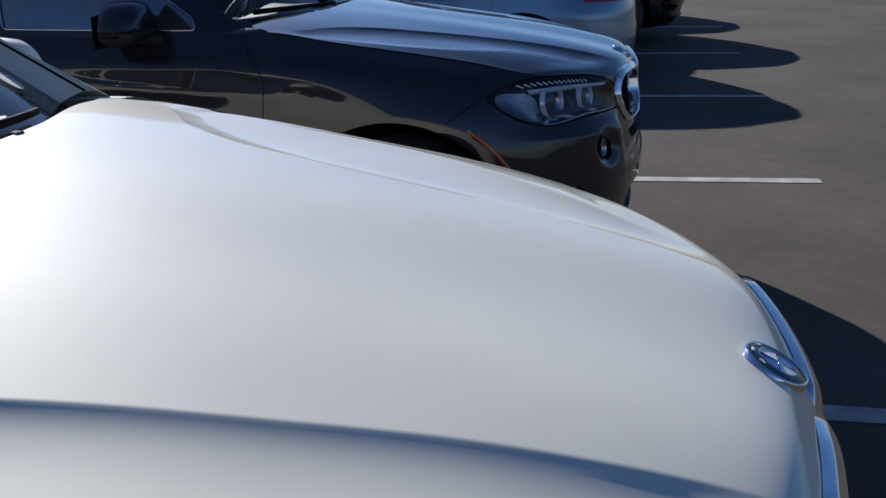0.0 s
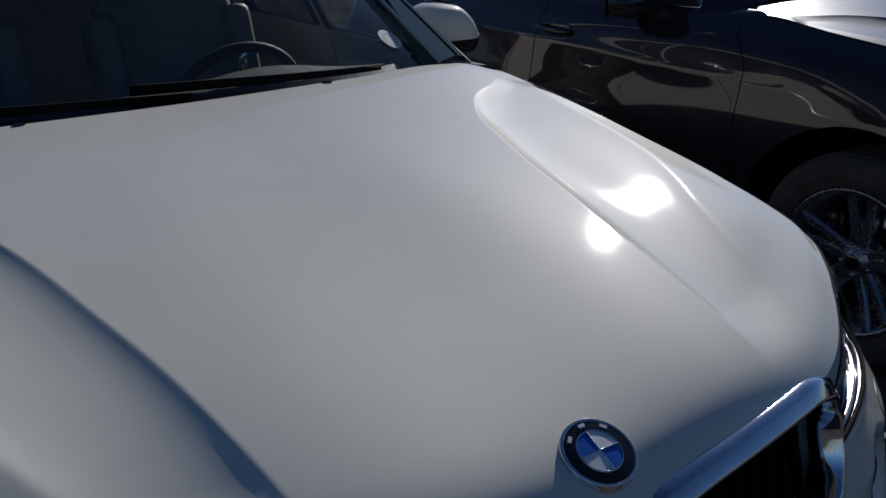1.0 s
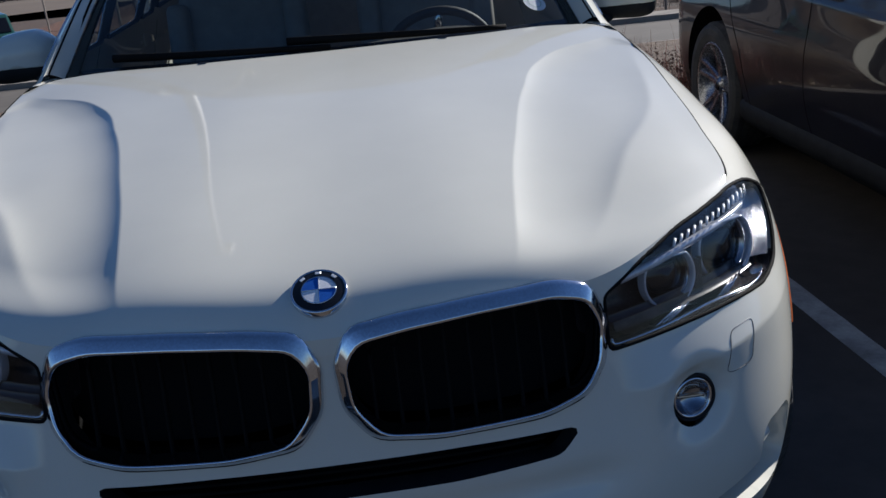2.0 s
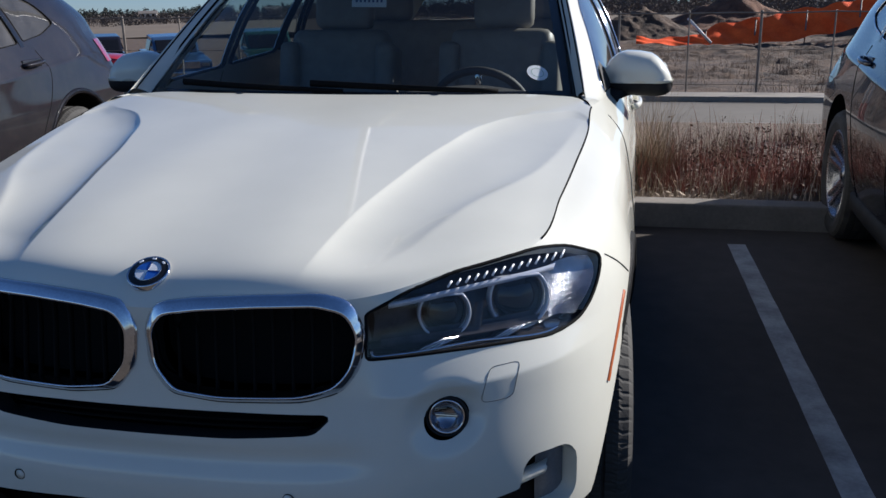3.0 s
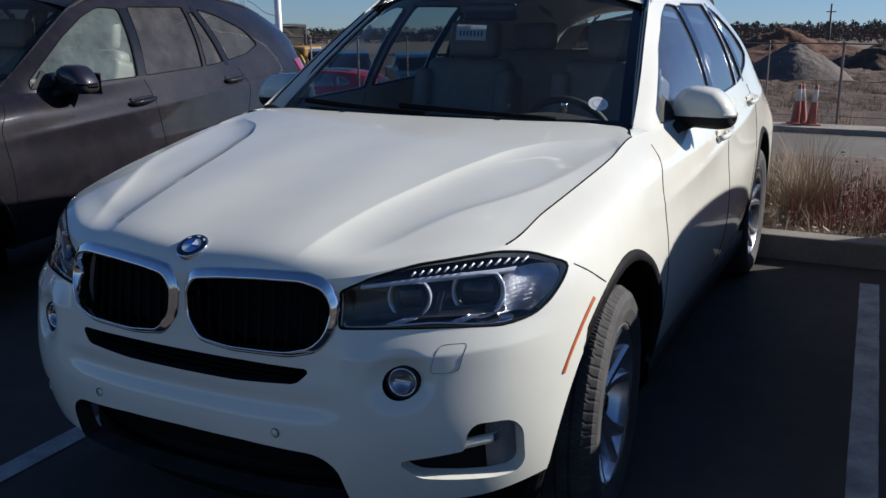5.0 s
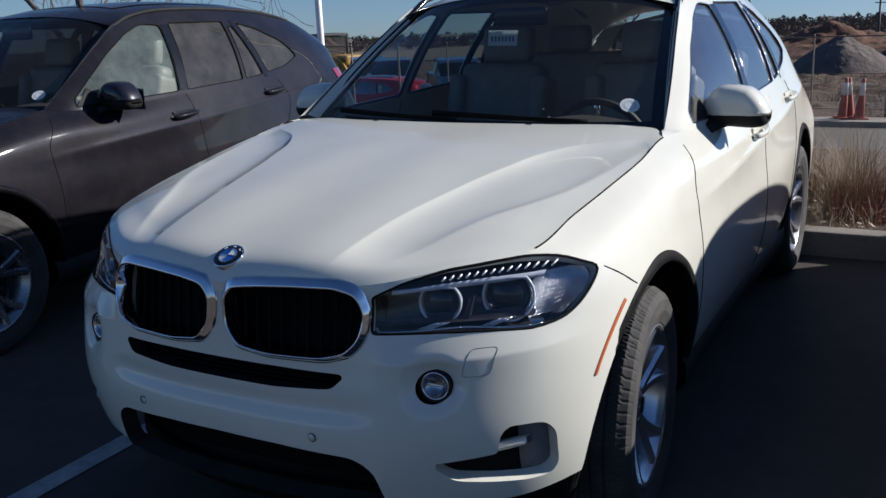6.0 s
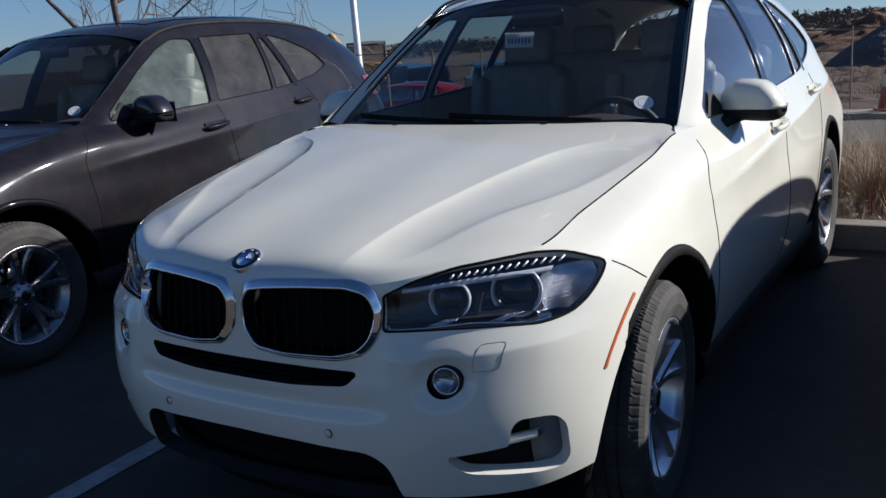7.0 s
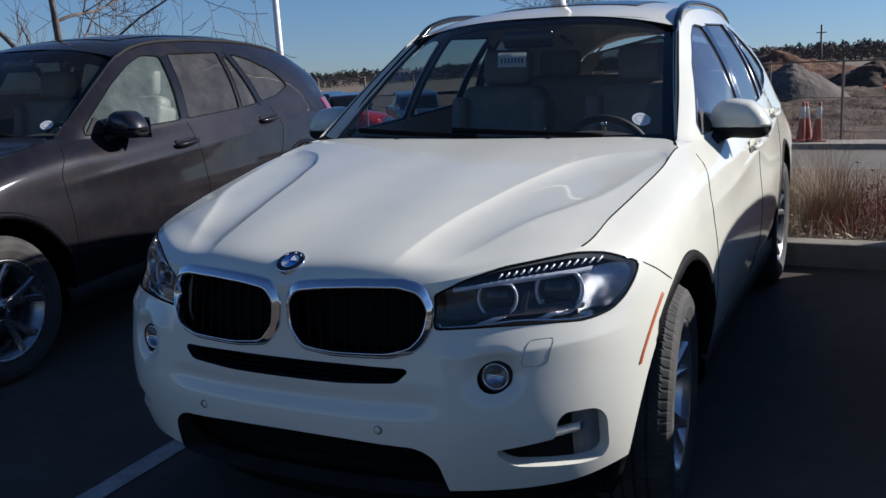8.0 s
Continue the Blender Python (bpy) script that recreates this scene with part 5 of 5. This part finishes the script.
windscreen_card((-.03, 1.938, 1.452), .130, .064, False, "white paper tag with dark print behind the windshield", 7, (.12, -1, .2))
windscreen_card((.632, 1.611, 1.2145), .072, .072, True, "round white inspection sticker on the windshield", 0, (.3, -.53, .79))
windscreen_card((-3.276 + .632 - .083, 1.704, 1.2145), .072, .072, True, "round white inspection sticker on the dusty windshield", 0, (.3, -.53, .79))


# ---- planting bed ----
def blades(spots, mat, name, label, width, seed, lean=.35, segs=2, category="dry grass"):
    """Thin tapering blades; spots: rows of x, y, z, height."""
    rnd = np.random.default_rng(seed)
    n = len(spots)
    sp = np.asarray(spots)
    az, ln = rnd.uniform(0, 2 * np.pi, n), rnd.uniform(.1, 1, n) * lean
    side = np.stack([np.cos(az + 1.57), np.sin(az + 1.57), 0 * az], -1)
    out = np.stack([np.cos(az), np.sin(az), 0 * az], -1)
    v, f = [], []
    w = width * rnd.uniform(.6, 1.3, n)
    for k in range(segs + 1):
        t = k / segs
        c = sp[:, :3] + out * (ln * sp[:, 3] * t ** 1.7)[:, None] + np.stack([0 * az, 0 * az, sp[:, 3] * t * (1 - .25 * ln * t)], -1)
        ww = (w * (1 - .85 * t))[:, None]
        v += [c - side * ww, c + side * ww]
    V = np.stack(v, 1)
    m = 2 * (segs + 1)
    F = [(i * m + 2 * k, i * m + 2 * k + 1, i * m + 2 * k + 3, i * m + 2 * k + 2) for i in range(n) for k in range(segs)]
    ob = link(name, V.reshape(-1, 3), F, mat, smooth=False)
    return tagged(ob, label, category, kind="stuff"), V[:, -1]


rng = np.random.default_rng(5)


def clump_spots(cx, cy, r, n, h0, h1):
    a, q = rng.uniform(0, 2 * np.pi, n), r * np.sqrt(rng.uniform(0, 1, n))
    x, y = cx + q * np.cos(a), cy + q * np.sin(a)
    return np.stack([x, y, land(y) + .10, rng.uniform(h0, h1, n) * (1 - .45 * (q / r) ** 2)], -1)


for cx, cy, r, n, h in ((1.10, 5.05, .17, 640, .86), (.72, 5.4, .20, 520, .74), (1.62, 5.75, .24, 300, .42), (1.75, 6.3, .2, 300, .40), (-1.9, 5.3, .25, 300, .6), (-2.9, 5.9, .25, 300, .6), (3.9, 5.4, .25, 300, .6), (.2, 6.4, .25, 300, .5), (2.4, 7.2, .25, 300, .35)):
    g = blades(clump_spots(cx, cy, r, n, h * .45, h), STRAW if n > 600 else TWIG, "ornamental_grass", "dry straw-coloured ornamental grass clump in the bed", .0019, int(cx * 100) + 900, 1.35, 3)[0]
    g["kind"] = "thing"
    del g["kind"]
    g["group"] = "grass clumps"
    tw = blades(clump_spots(cx, cy, r * 1.1, 140, h * .6, h * 1.12), TWIG, "twig", "", .0016, int(cx * 77) + 700, .8, 3)[0]
    tw.parent = g
    for key in ("label", "category", "kind"):
        if key in tw:
            del tw[key]
sp = np.stack([rng.uniform(1.0, 5.0, 5200), 4.62 + rng.gamma(1.6, .36, 5200), np.full(5200, .10), rng.uniform(.14, .36, 5200)], -1)
sp[:, 3] *= .60 + 1.0 * np.array([noise.noise((x * 2.1, y * 2.4, 3)) for x, y in sp[:, :2]]) + .25
sp[:, 2] += land(sp[:, 1])
_, tips = blades(sp, RUSSET, "dried_stalks", "russet dried flower stalks in the bed", .0040, 21, .55, 3, "dried plants")
tips = tips.reshape(-1, 2, 3).mean(1)
pick = tips[rng.uniform(0, 1, len(tips)) < .55]
bits_v, bits_f = [], []
for p in pick:
    for k in range(7):
        c = p + rng.normal(0, .016, 3)
        d = rng.normal(0, 1, (3, 3))
        d /= np.linalg.norm(d, axis=1)[:, None]
        bits_f.append((len(bits_v), len(bits_v) + 1, len(bits_v) + 2))
        bits_v += list(c + d * rng.uniform(.008, .018))
tagged(link("seed_heads", bits_v, bits_f, SEED, smooth=False), "dark dried seed heads on the stalks", "seed heads", kind="stuff")


def scatter(name, n, box, size, mat, label, seed, up=.02):
    r = np.random.default_rng(seed)
    v, f = [], []
    for _ in range(n):
        x, y = r.uniform(box[0], box[1]), box[2] + (box[3] - box[2]) * r.beta(1.2, 1.8)
        c = np.array((x, y, float(land(y)) + .118 + r.uniform(0, up)))
        s, a, tl = r.uniform(*size), r.uniform(0, 6.28), r.normal(0, .35, 2)
        e1 = np.array((math.cos(a), math.sin(a), tl[0])) * s
        e2 = np.array((-math.sin(a), math.cos(a), tl[1])) * s * r.uniform(.35, .7)
        k = len(v)
        v += [c - e1, c - e2 * .8, c + e1, c + e2]
        f.append((k, k + 1, k + 2, k + 3))
    return tagged(link(name, v, f, mat, smooth=False), label, "dead leaves", kind="stuff")


scatter("leaf_litter", 3500, (-6, 7, 4.40, 6.6), (.008, .028), PALE_LEAF, "pale dead leaves and straw scattered on the bed", 31, .05)
scatter("dark_litter", 2500, (-6, 7, 4.40, 6.6), (.008, .03), TWIG, "brown dead leaves scattered on the bed", 32, .08)
sp = np.stack([rng.uniform(.6, 5.0, 2600), 4.45 + rng.gamma(1.5, .45, 2600), np.full(2600, .10), rng.uniform(.05, .18, 2600)], -1)
sp[:, 2] += land(sp[:, 1])
blades(sp, STRAW, "low_dry_grass", "low dry grass and pale stems in the bed", .0026, 41, .9, 2)
sp = np.stack([rng.uniform(.6, 5.0, 1200), 4.45 + rng.gamma(1.5, .45, 1200), np.full(1200, .10), rng.uniform(.08, .24, 1200)], -1)
sp[:, 2] += land(sp[:, 1])
blades(sp, PALE_LEAF, "pale_stems", "pale dry stems in the bed", .0030, 42, .7, 2)


# ---- weeds on the building site ----
def site_weeds(n, x0, x1, y0, y1, h0, h1, mat, name, label, seed):
    """Tufts of dry stems in drifts over the churned soil."""
    r = np.random.default_rng(seed)
    c = np.stack([r.uniform(x0, x1, n // 14), y0 + (y1 - y0) * r.beta(1.0, 1.6, n // 14)], -1)
    xy = c[r.integers(0, len(c), n)] + r.normal(0, .16, (n, 2))
    z = land(xy[:, 1]) - drop(xy[:, 0], xy[:, 1]) - .12
    blades(np.stack([xy[:, 0], xy[:, 1], z, r.uniform(h0, h1, n)], -1), mat, name, label, .006, seed + 1, .9, 2, "weeds")


site_weeds(4200, -9, 14, 13.9, 30, .16, .40, TWIG, "dry_weeds", "dry tan weeds over the building site", 61)
site_weeds(3600, -9, 14, 13.9, 30, .14, .34, SEED, "dark_weeds", "dark dead weeds over the building site", 67)


# ---- bare tree in the bed ----
def bare_tree(at, height, seed, name="bare_tree"):
    t = thing(name, "leafless young street tree in the planting bed", "tree", at)
    r = random.Random(seed)
    fine = []

    def limb(p, d, length, rad, depth):
        pts, q = [np.array(p)], np.array(d, float)
        n = 7
        for i in range(n):
            q = q + np.array([r.uniform(-.16, .16) for _ in range(3)]) * (1 if depth else .35) + (0, 0, .05)
            q /= np.linalg.norm(q)
            pts.append(pts[-1] + q * length / n)
        radii = np.linspace(rad, rad * (.45 if depth < 3 else .3), n + 1)
        if depth < 2:
            link("trunk" if depth == 0 else "limb", *tube(pts, radii, 8), BARK, t)
        else:
            fine.append(tube(pts, np.maximum(radii, .0028), 4))
        if depth < 4:
            for k in range((7, 6, 5, 4)[depth]):
                i = r.randint(2, n) if depth else min(n, 3 + k)
                a = r.uniform(0, 6.28)
                side = np.cross(q, (math.cos(a), math.sin(a), .3))
                side /= np.linalg.norm(side) + 1e-9
                nd = q * r.uniform(.35, .8) + side
                limb(pts[i], nd / np.linalg.norm(nd), length * r.uniform(.42, .68), radii[i] * r.uniform(.38, .55), depth + 1)
    limb((0, 0, 0), (0, 0, 1), height * .62, .052, 0)
    if height > 4:
        limb((0, 0, height * .20), (-1.3, -.1, .8), height * .5, .034, 1)
        limb((0, 0, height * .24), (1.0, .2, .7), height * .36, .016, 1)
    link("crown", *merge(*fine), BARK, t)
    return t


bare_tree((-6.35, 5.2, .09), 5.2, 11)
bare_tree((-2.5, 10.6, -.1), 3.0, 4)


# ---- lamp posts ----
def lamp_post(x, y, height, r):
    z = float(land(y) - drop(x, y))
    t = thing("lamp_post", "white painted steel lamp post", "lamp post", (x, y, z), "lamp posts")
    link("pole", *lathe([(0, .3), (r * 1.15, .3), (r * 1.1, 1.2), (r * .85, height), (0, height)], 20, "z"), POLE_PAINT, t)
    part("footing", rounded_box((r * 5, r * 5, .5), (0, 0, .12), .05), CONCRETE, t)
    part("lamp_head", rounded_box((.35, .7, .14), (0, .35, height), .05), POLE_PAINT, t)


lamp_post(-15.9, 22.4, 9.0, .10)
lamp_post(-1.90, 8.05, 9.0, .075)
far_mast = thing("utility_pole", "distant dark wooden utility pole", "utility pole", (-6.5, 105, float(land(105))))
link("pole", *tube(((0, 0, -1), (0, 0, .30 - float(land(105)))), (.14, .10), 8, up=(1, 0, 0)), MACHINE_DARK, far_mast)
part("crossarm", rounded_box((1.0, .12, .10), (0, 0, -.5 - float(land(105))), .03), MACHINE_DARK, far_mast)


# ---- fence and cones across the road ----
fence = thing("wire_fence", "galvanised post and wire fence along the building site", "fence", (0, 13.7, float(land(13.7))))
for k in range(-14, 20):
    part("post", joined([rounded_box((.022 if k % 2 else .040, .04, 1.25), (.70 + k * 1.06, 0, .60), .012, 1)]), GALVANISED, fence)
for z in (.12, .65, 1.20):
    xs = np.linspace(-18, 25, 60)
    link("wire", *tube(np.stack([xs, 0 * xs - .03, z - .02 * np.abs(np.sin(xs * 2.45))], -1), .004 if z < 1 else .011, 5), GALVANISED, fence)


def cone(x, y, lean):
    t = thing("traffic_cone", "orange traffic cone with a white band on the sidewalk", "traffic cone", (x, y, float(land(y)) + .045), "traffic cones")
    t.rotation_euler, t.scale = (0, radians(lean), .3), (.82, .82, .80)
    link("body", *lathe([(0, .72), (.022, .72), (.028, .70), (.085, .04), (.085, .03)], 20, "z"), CONE_ORANGE, t)
    link("band", *lathe([(.035, .64), (.054, .42), (.052, .42)], 20, "z"), CONE_WHITE, t)
    part("base", rounded_box((.28, .28, .035), (0, 0, .018), .012), CONE_ORANGE, t)


for x, y, l in ((.20, 12.75, 3), (.29, 12.82, -3), (.42, 12.7, 4)):
    cone(x, y, l)


# ---- building site ----
def heap(name, x, y, rx, ry, h, mat, label, seed, rough=.22, freq=4.2, power=1.15):
    n = 110
    u = np.linspace(-1.15, 1.15, n)
    U, V = np.meshgrid(u, u)
    d = np.hypot(U, V)
    nz = np.array([[noise.fractal((a * freq + seed, b * freq, seed), .85, 2.1, 9) for a in u] for b in u])
    lump = np.array([[noise.noise((a * 1.7 + seed, b * 1.7, seed)) for a in u] for b in u])
    z = h * (np.clip(1 - d ** power, 0, 1) * (1 + 2 * rough * lump) + rough * .55 * nz * np.clip(1.1 - d, 0, 1)) - .15 * d
    p = np.stack([x + U * rx, y + V * ry, z + float(land(y) - drop(x, y)) - .05], -1)
    return tagged(link(name, *grid(p), mat), label, "heap", "heaps on the building site")


heap("gravel_mound", -1.50, 28.0, 1.85, 1.9, 1.05, GRAVEL, "grey brown gravel heap on the building site", 2, .09, 6.0, 1.5)
heap("soil_mound", -3.4, 47.0, 6.5, 4.0, 1.45, RED_SOIL, "reddish soil heap on the building site", 5, .35)
heap("soil_mound", 6.8, 52.0, 7.0, 5.0, 1.6, RED_SOIL, "reddish soil heap on the building site", 8, .4)
heap("dark_soil_mound", .9, 41.0, 3.6, 2.6, 1.25, DIRT, "dark soil heap on the building site", 9, .35)
heap("soil_mound", 11.5, 44.0, 6.5, 4.0, 1.3, DIRT, "brown soil heap on the building site", 13, .35)
heap("soil_mound", -9.0, 60.0, 9.0, 6.0, 1.4, RED_SOIL, "reddish soil heap on the building site", 17, .3)

net = thing("safety_netting", "orange plastic safety netting draped over the soil", "netting", (0, 0, 0))
xs = np.linspace(0.99, 12.93, 160)
base = np.interp(xs, (0.99, 2.14, 3.21, 4.61, 5.85, 7.49, 10.05, 12.93), (-0.85, -0.93, -0.93, -0.90, -0.80, -0.48, -0.06, 0.27)) + .02 * np.sin(xs * 4.3) - .03
crest = np.interp(xs, (0.99, 2.14, 3.05, 3.46, 4.12, 5.77, 7.91, 12.93), (-0.76, -0.78, -0.71, -0.45, -0.24, -0.01, 0.42, 1.01)) + .04 * np.sin(xs * 2.2 + 1) + .03 * np.sin(xs * 7.1)
rows = []
for t in np.linspace(0, 1, 10):
    rows.append(np.stack([xs, 30.6 + .12 * np.sin(xs * 3.1 + t * 2) + .9 * t + .05 * np.sin(xs * 9 + t * 7), base + (crest - base) * t + .03 * np.sin(xs * 5 + t * 9)], -1))
link("mesh_sheet", *grid(np.array(rows)), NETTING, net)
for x, z in ((3.2, -.55), (4.75, -.20), (6.3, .1), (7.9, .5)):
    link("stake", *tube(((x, 30.9, -1.3), (x + .02, 30.95, z)), .025, 6, up=(1, 0, 0)), GALVANISED, net)
board = thing("leaning_pole", "pale plastic pipe leaning on the netting", "pipe", (0, 0, 0))
link("pipe", *tube(((2.60, 30.4, -0.10), (3.36, 30.3, -0.88)), .045, 10), CONE_WHITE, board)


def backhoe(at, turn):
    t = thing("backhoe_loader", "yellow backhoe loader standing on the building site", "digger", at, "", turn)
    part("body", joined([rounded_box((1.3, 3.4, .8), (0, 0, 1.2), .08), rounded_box((1.1, 1.5, .5), (0, -1.6, 1.7), .1)]), YELLOW, t, smooth=False)
    cab = new("cab")
    cab.parent = t
    for x in (-.75, .75):
        for y in (-.4, 1.1):
            part("cab_post", rounded_box((.09, .09, 1.45), (x, y, 2.25), .02), MACHINE_DARK, cab)
    part("cab_roof", rounded_box((1.6, 1.65, .12), (0, .35, 2.98), .05), MACHINE_DARK, cab)
    part("cab_glass", rounded_box((1.42, 1.42, 1.2), (0, .35, 2.3), .03), TINTED, cab)
    link("boom", *tube(((0, 1.9, 1.2), (-.2, 2.7, 2.6), (-.5, 3.2, 3.4), (-.8, 2.9, 3.5)), (.2, .2, .18, .14), 8), YELLOW, t)
    link("dipper_arm", *tube(((-.7, 3.0, 3.5), (-1.6, 4.2, 2.8), (-2.2, 4.8, 2.2)), (.15, .12, .10), 8), MACHINE_DARK, t)
    part("loader_bucket", rounded_box((2.3, .8, .9), (0, -3.1, .65), .1), MACHINE_DARK, t)
    for x in (-.85, .85):
        link("lift_arm", *tube(((x * .8, -.6, 1.9), (x * .8, -2.0, 1.7), (x * .8, -2.9, .8)), .10, 8), YELLOW, t)
        for y, r in ((1.0, .75), (-1.5, .52)):
            v, f = lathe([(0, -.22), (r * .9, -.22), (r, -.15), (r, .15), (r * .9, .22), (0, .22)], 28)
            link("tyre", v + (x, y, r), f, RUBBER, t)
    return t


backhoe((-28.6, 40.8, float(land(40.8) - drop(-28, 40.8)) - .02), 65)


def pickup(at, turn, mat, label):
    t = thing("pickup_truck", label, "pickup truck", at, "trucks beyond the road", turn)
    prof = round_poly(((-2.7, .55), (-2.75, 1.0), (-1.2, 1.12), (-.55, 1.75), (.85, 1.80), (1.0, 1.15), (2.75, 1.12), (2.75, .5)), .12, 4)
    rows = []
    for x, k in ((-.95, .0), (-.97, .0), (-.9, .02), (0, .03), (.9, .02), (.97, .0), (.95, .0)):
        q = prof.copy()
        q[:, 1] += k
        nar = np.where(q[:, 1] > 1.2, .84, 1.0)
        rows.append(np.stack([x * nar, q[:, 0], q[:, 1]], -1))
    rows = np.concatenate([np.array(rows), np.array(rows)[:, :1]], 1)
    v, f = grid(rows)
    m = rows.shape[1]
    f += [tuple(range(m - 1)), tuple(reversed(range(6 * m, 7 * m - 1)))]
    link("body", v, f, mat, t, smooth=False)
    part("windshield", rounded_box((1.45, .05, .62), (0, -.92, 1.44), .02, 2, (-44, 0, 0)), GLOSS_BLACK, t)
    for s in (-1, 1):
        part("side_window", rounded_box((.04, 1.15, .40), (s * .86, .18, 1.46), .015, 2, (0, s * -16, 0)), GLOSS_BLACK, t)
        part("headlamp", rounded_box((.3, .06, .18), (s * .72, -2.74, .88), .03), REFLECTOR, t)
        for y in (-1.75, 1.75):
            v, f = lathe([(0, -.13), (.33, -.13), (.39, -.10), (.39, .10), (.33, .13), (.22, .10), (0, .10)], 26)
            link("tyre", v + (s * .88, y, .39), f, RUBBER, t)
    part("grille", rounded_box((1.1, .06, .28), (0, -2.75, .88), .03), CHROME, t)
    part("bumper", rounded_box((1.9, .18, .2), (0, -2.78, .58), .05), CHROME, t)
    return t


GREEN = paint("green_paint", (.03, .10, .075), .2, .35, .06, .2)
NAVY = paint("navy_paint", (.05, .10, .20), .3, .35, .06, .2)
pickup((-19.2, 31.6, float(land(31.6) - drop(-19.2, 31.6)) - .03), 35, BLACK, "black pickup truck parked beyond the road")
pickup((-16.4, 32.2, float(land(32.2) - drop(-16.4, 32.2)) - .03), 35, NAVY, "dark blue pickup truck parked beyond the road")
pickup((-12.8, 32.6, float(land(32.6) - drop(-12.8, 32.6)) - .03), 30, GREEN, "dark green pickup truck parked beyond the road")
pickup((-23.5, 36.5, float(land(36.5) - drop(-23.5, 36.5)) - .03), 35, BLACK, "black pickup truck parked beyond the road")


# ---- distance: ridge, woods and houses ----
def far_height(d, elev):
    """Height of a spot d metres off that is seen elev radians under eye level."""
    return 1.6 - elev * d


rx = np.linspace(-900, 900, 90)
ridge = []
for y, el in ((120, .0585), (170, .0540), (230, .0495), (330, .0440), (430, .0390), (520, .0375), (560, .05)):
    ridge.append([(x, y, far_height(math.hypot(x, y), el) + 1.2 * noise.noise((x * .012, y * .01, 7))) for x in rx])
tagged(link("far_ridge", *grid(np.array(ridge)), FIELD), "tan grassy slope rising to the far ridge", "hill", kind="structure")


def woods(name, x0, x1, d0, d1, e0, e1, count, h0, h1, mat, label, seed, clumps=60, grow=1.0):
    """Far trees as ragged crowns of many small leaf patches, in one mesh."""
    r = np.random.default_rng(seed)
    v = []
    for _ in range(count):
        k = r.uniform()
        cy = d0 + (d1 - d0) * k
        cx, h = r.uniform(x0, x1) * cy / d1, r.uniform(h0, h1) * r.uniform(.75, 1.15)
        z0 = far_height(math.hypot(cx, cy), e0 + (e1 - e0) * k)
        w = h * r.uniform(.20, .34) * grow
        t = r.beta(1.5, 1.25, clumps)
        p = np.stack([np.full(clumps, cx), np.full(clumps, cy), z0 + h * t], -1) + r.normal(0, 1, (clumps, 3)) * np.stack([w * (1.05 - t * .9), np.full(clumps, w * .5), np.full(clumps, h * .04)], -1)
        d = r.normal(0, 1, (clumps, 3, 3)) * (1, .4, .9)
        d *= h * .14 / (np.linalg.norm(d, axis=2)[..., None] + .25)
        v.append((p[:, None] + d).reshape(-1, 3))
    v = np.concatenate(v)
    f = np.arange(len(v)).reshape(-1, 3).tolist()
    return tagged(link(name, v, f, mat, smooth=False), label, "woods", kind="stuff")


woods("far_pines", -420, -40, 380, 430, .0425, .0400, 1300, 2.2, 4.6, FAR_GREEN, "dark pines along the far ridge", 3, 54)
woods("far_bare_trees", -420, -30, 250, 360, .0505, .0450, 1300, 1.8, 3.8, FAR_BROWN, "brown leafless trees below the far ridge", 4, 54, 1.7)
woods("far_pines", -40, 260, 330, 430, .0445, .0400, 1300, 2.4, 5.0, FAR_GREEN, "dark pines beyond the building site", 6, 54)
woods("far_bare_trees", -60, 260, 230, 330, .0510, .0450, 1300, 2.2, 4.6, FAR_BROWN, "brown leafless trees beyond the building site", 7, 54, 1.7)


def house(x, y, w, d, h, turn, elev):
    t = thing("house", "distant pale house with a dark gabled roof", "house", (x, y, far_height(math.hypot(x, y), elev)), "far houses", turn)
    part("wall", rounded_box((w, d, h), (0, 0, h / 2), .05, 1), HOUSE_WALL, t)
    bm = bmesh.new()
    a = [bm.verts.new(p) for p in ((-w / 2 - .4, -d / 2 - .4, h - .05), (w / 2 + .4, -d / 2 - .4, h - .05), (w / 2 + .4, d / 2 + .4, h - .05), (-w / 2 - .4, d / 2 + .4, h - .05), (-w / 2 - .4, 0, h + d * .22), (w / 2 + .4, 0, h + d * .22))]
    for q in ((0, 1, 5, 4), (2, 3, 4, 5), (1, 2, 5), (3, 0, 4), (3, 2, 1, 0)):
        bm.faces.new([a[i] for i in q])
    part("roof", bm, HOUSE_ROOF, t)
    for k in (-.3, 0, .3):
        part("window", rounded_box((1.2, .1, 1.2), (k * w, -d / 2 - .02, h * .55), .03, 1), GLOSS_BLACK, t)


for x, y, w, d, h, tn, el in ((-262, 372, 24, 10, 5.0, 30, .040), (-205, 380, 12, 9, 4, 25, .0385), (-150, 385, 12, 9, 4, 20, .038), (-46, 400, 13, 9, 4, 5, .0365), (-24, 405, 12, 9, 3.6, -4, .0362), (-5, 398, 14, 9, 4, 6, .0365), (30, 300, 16, 9, 4.5, 4, .0415),
                           (58, 306, 14, 9, 4.5, 0, .0415), (92, 300, 15, 9, 4.5, -8, .0415)):
    house(x, y, w * .6, d * .5, h * .5, tn, el + .0025)
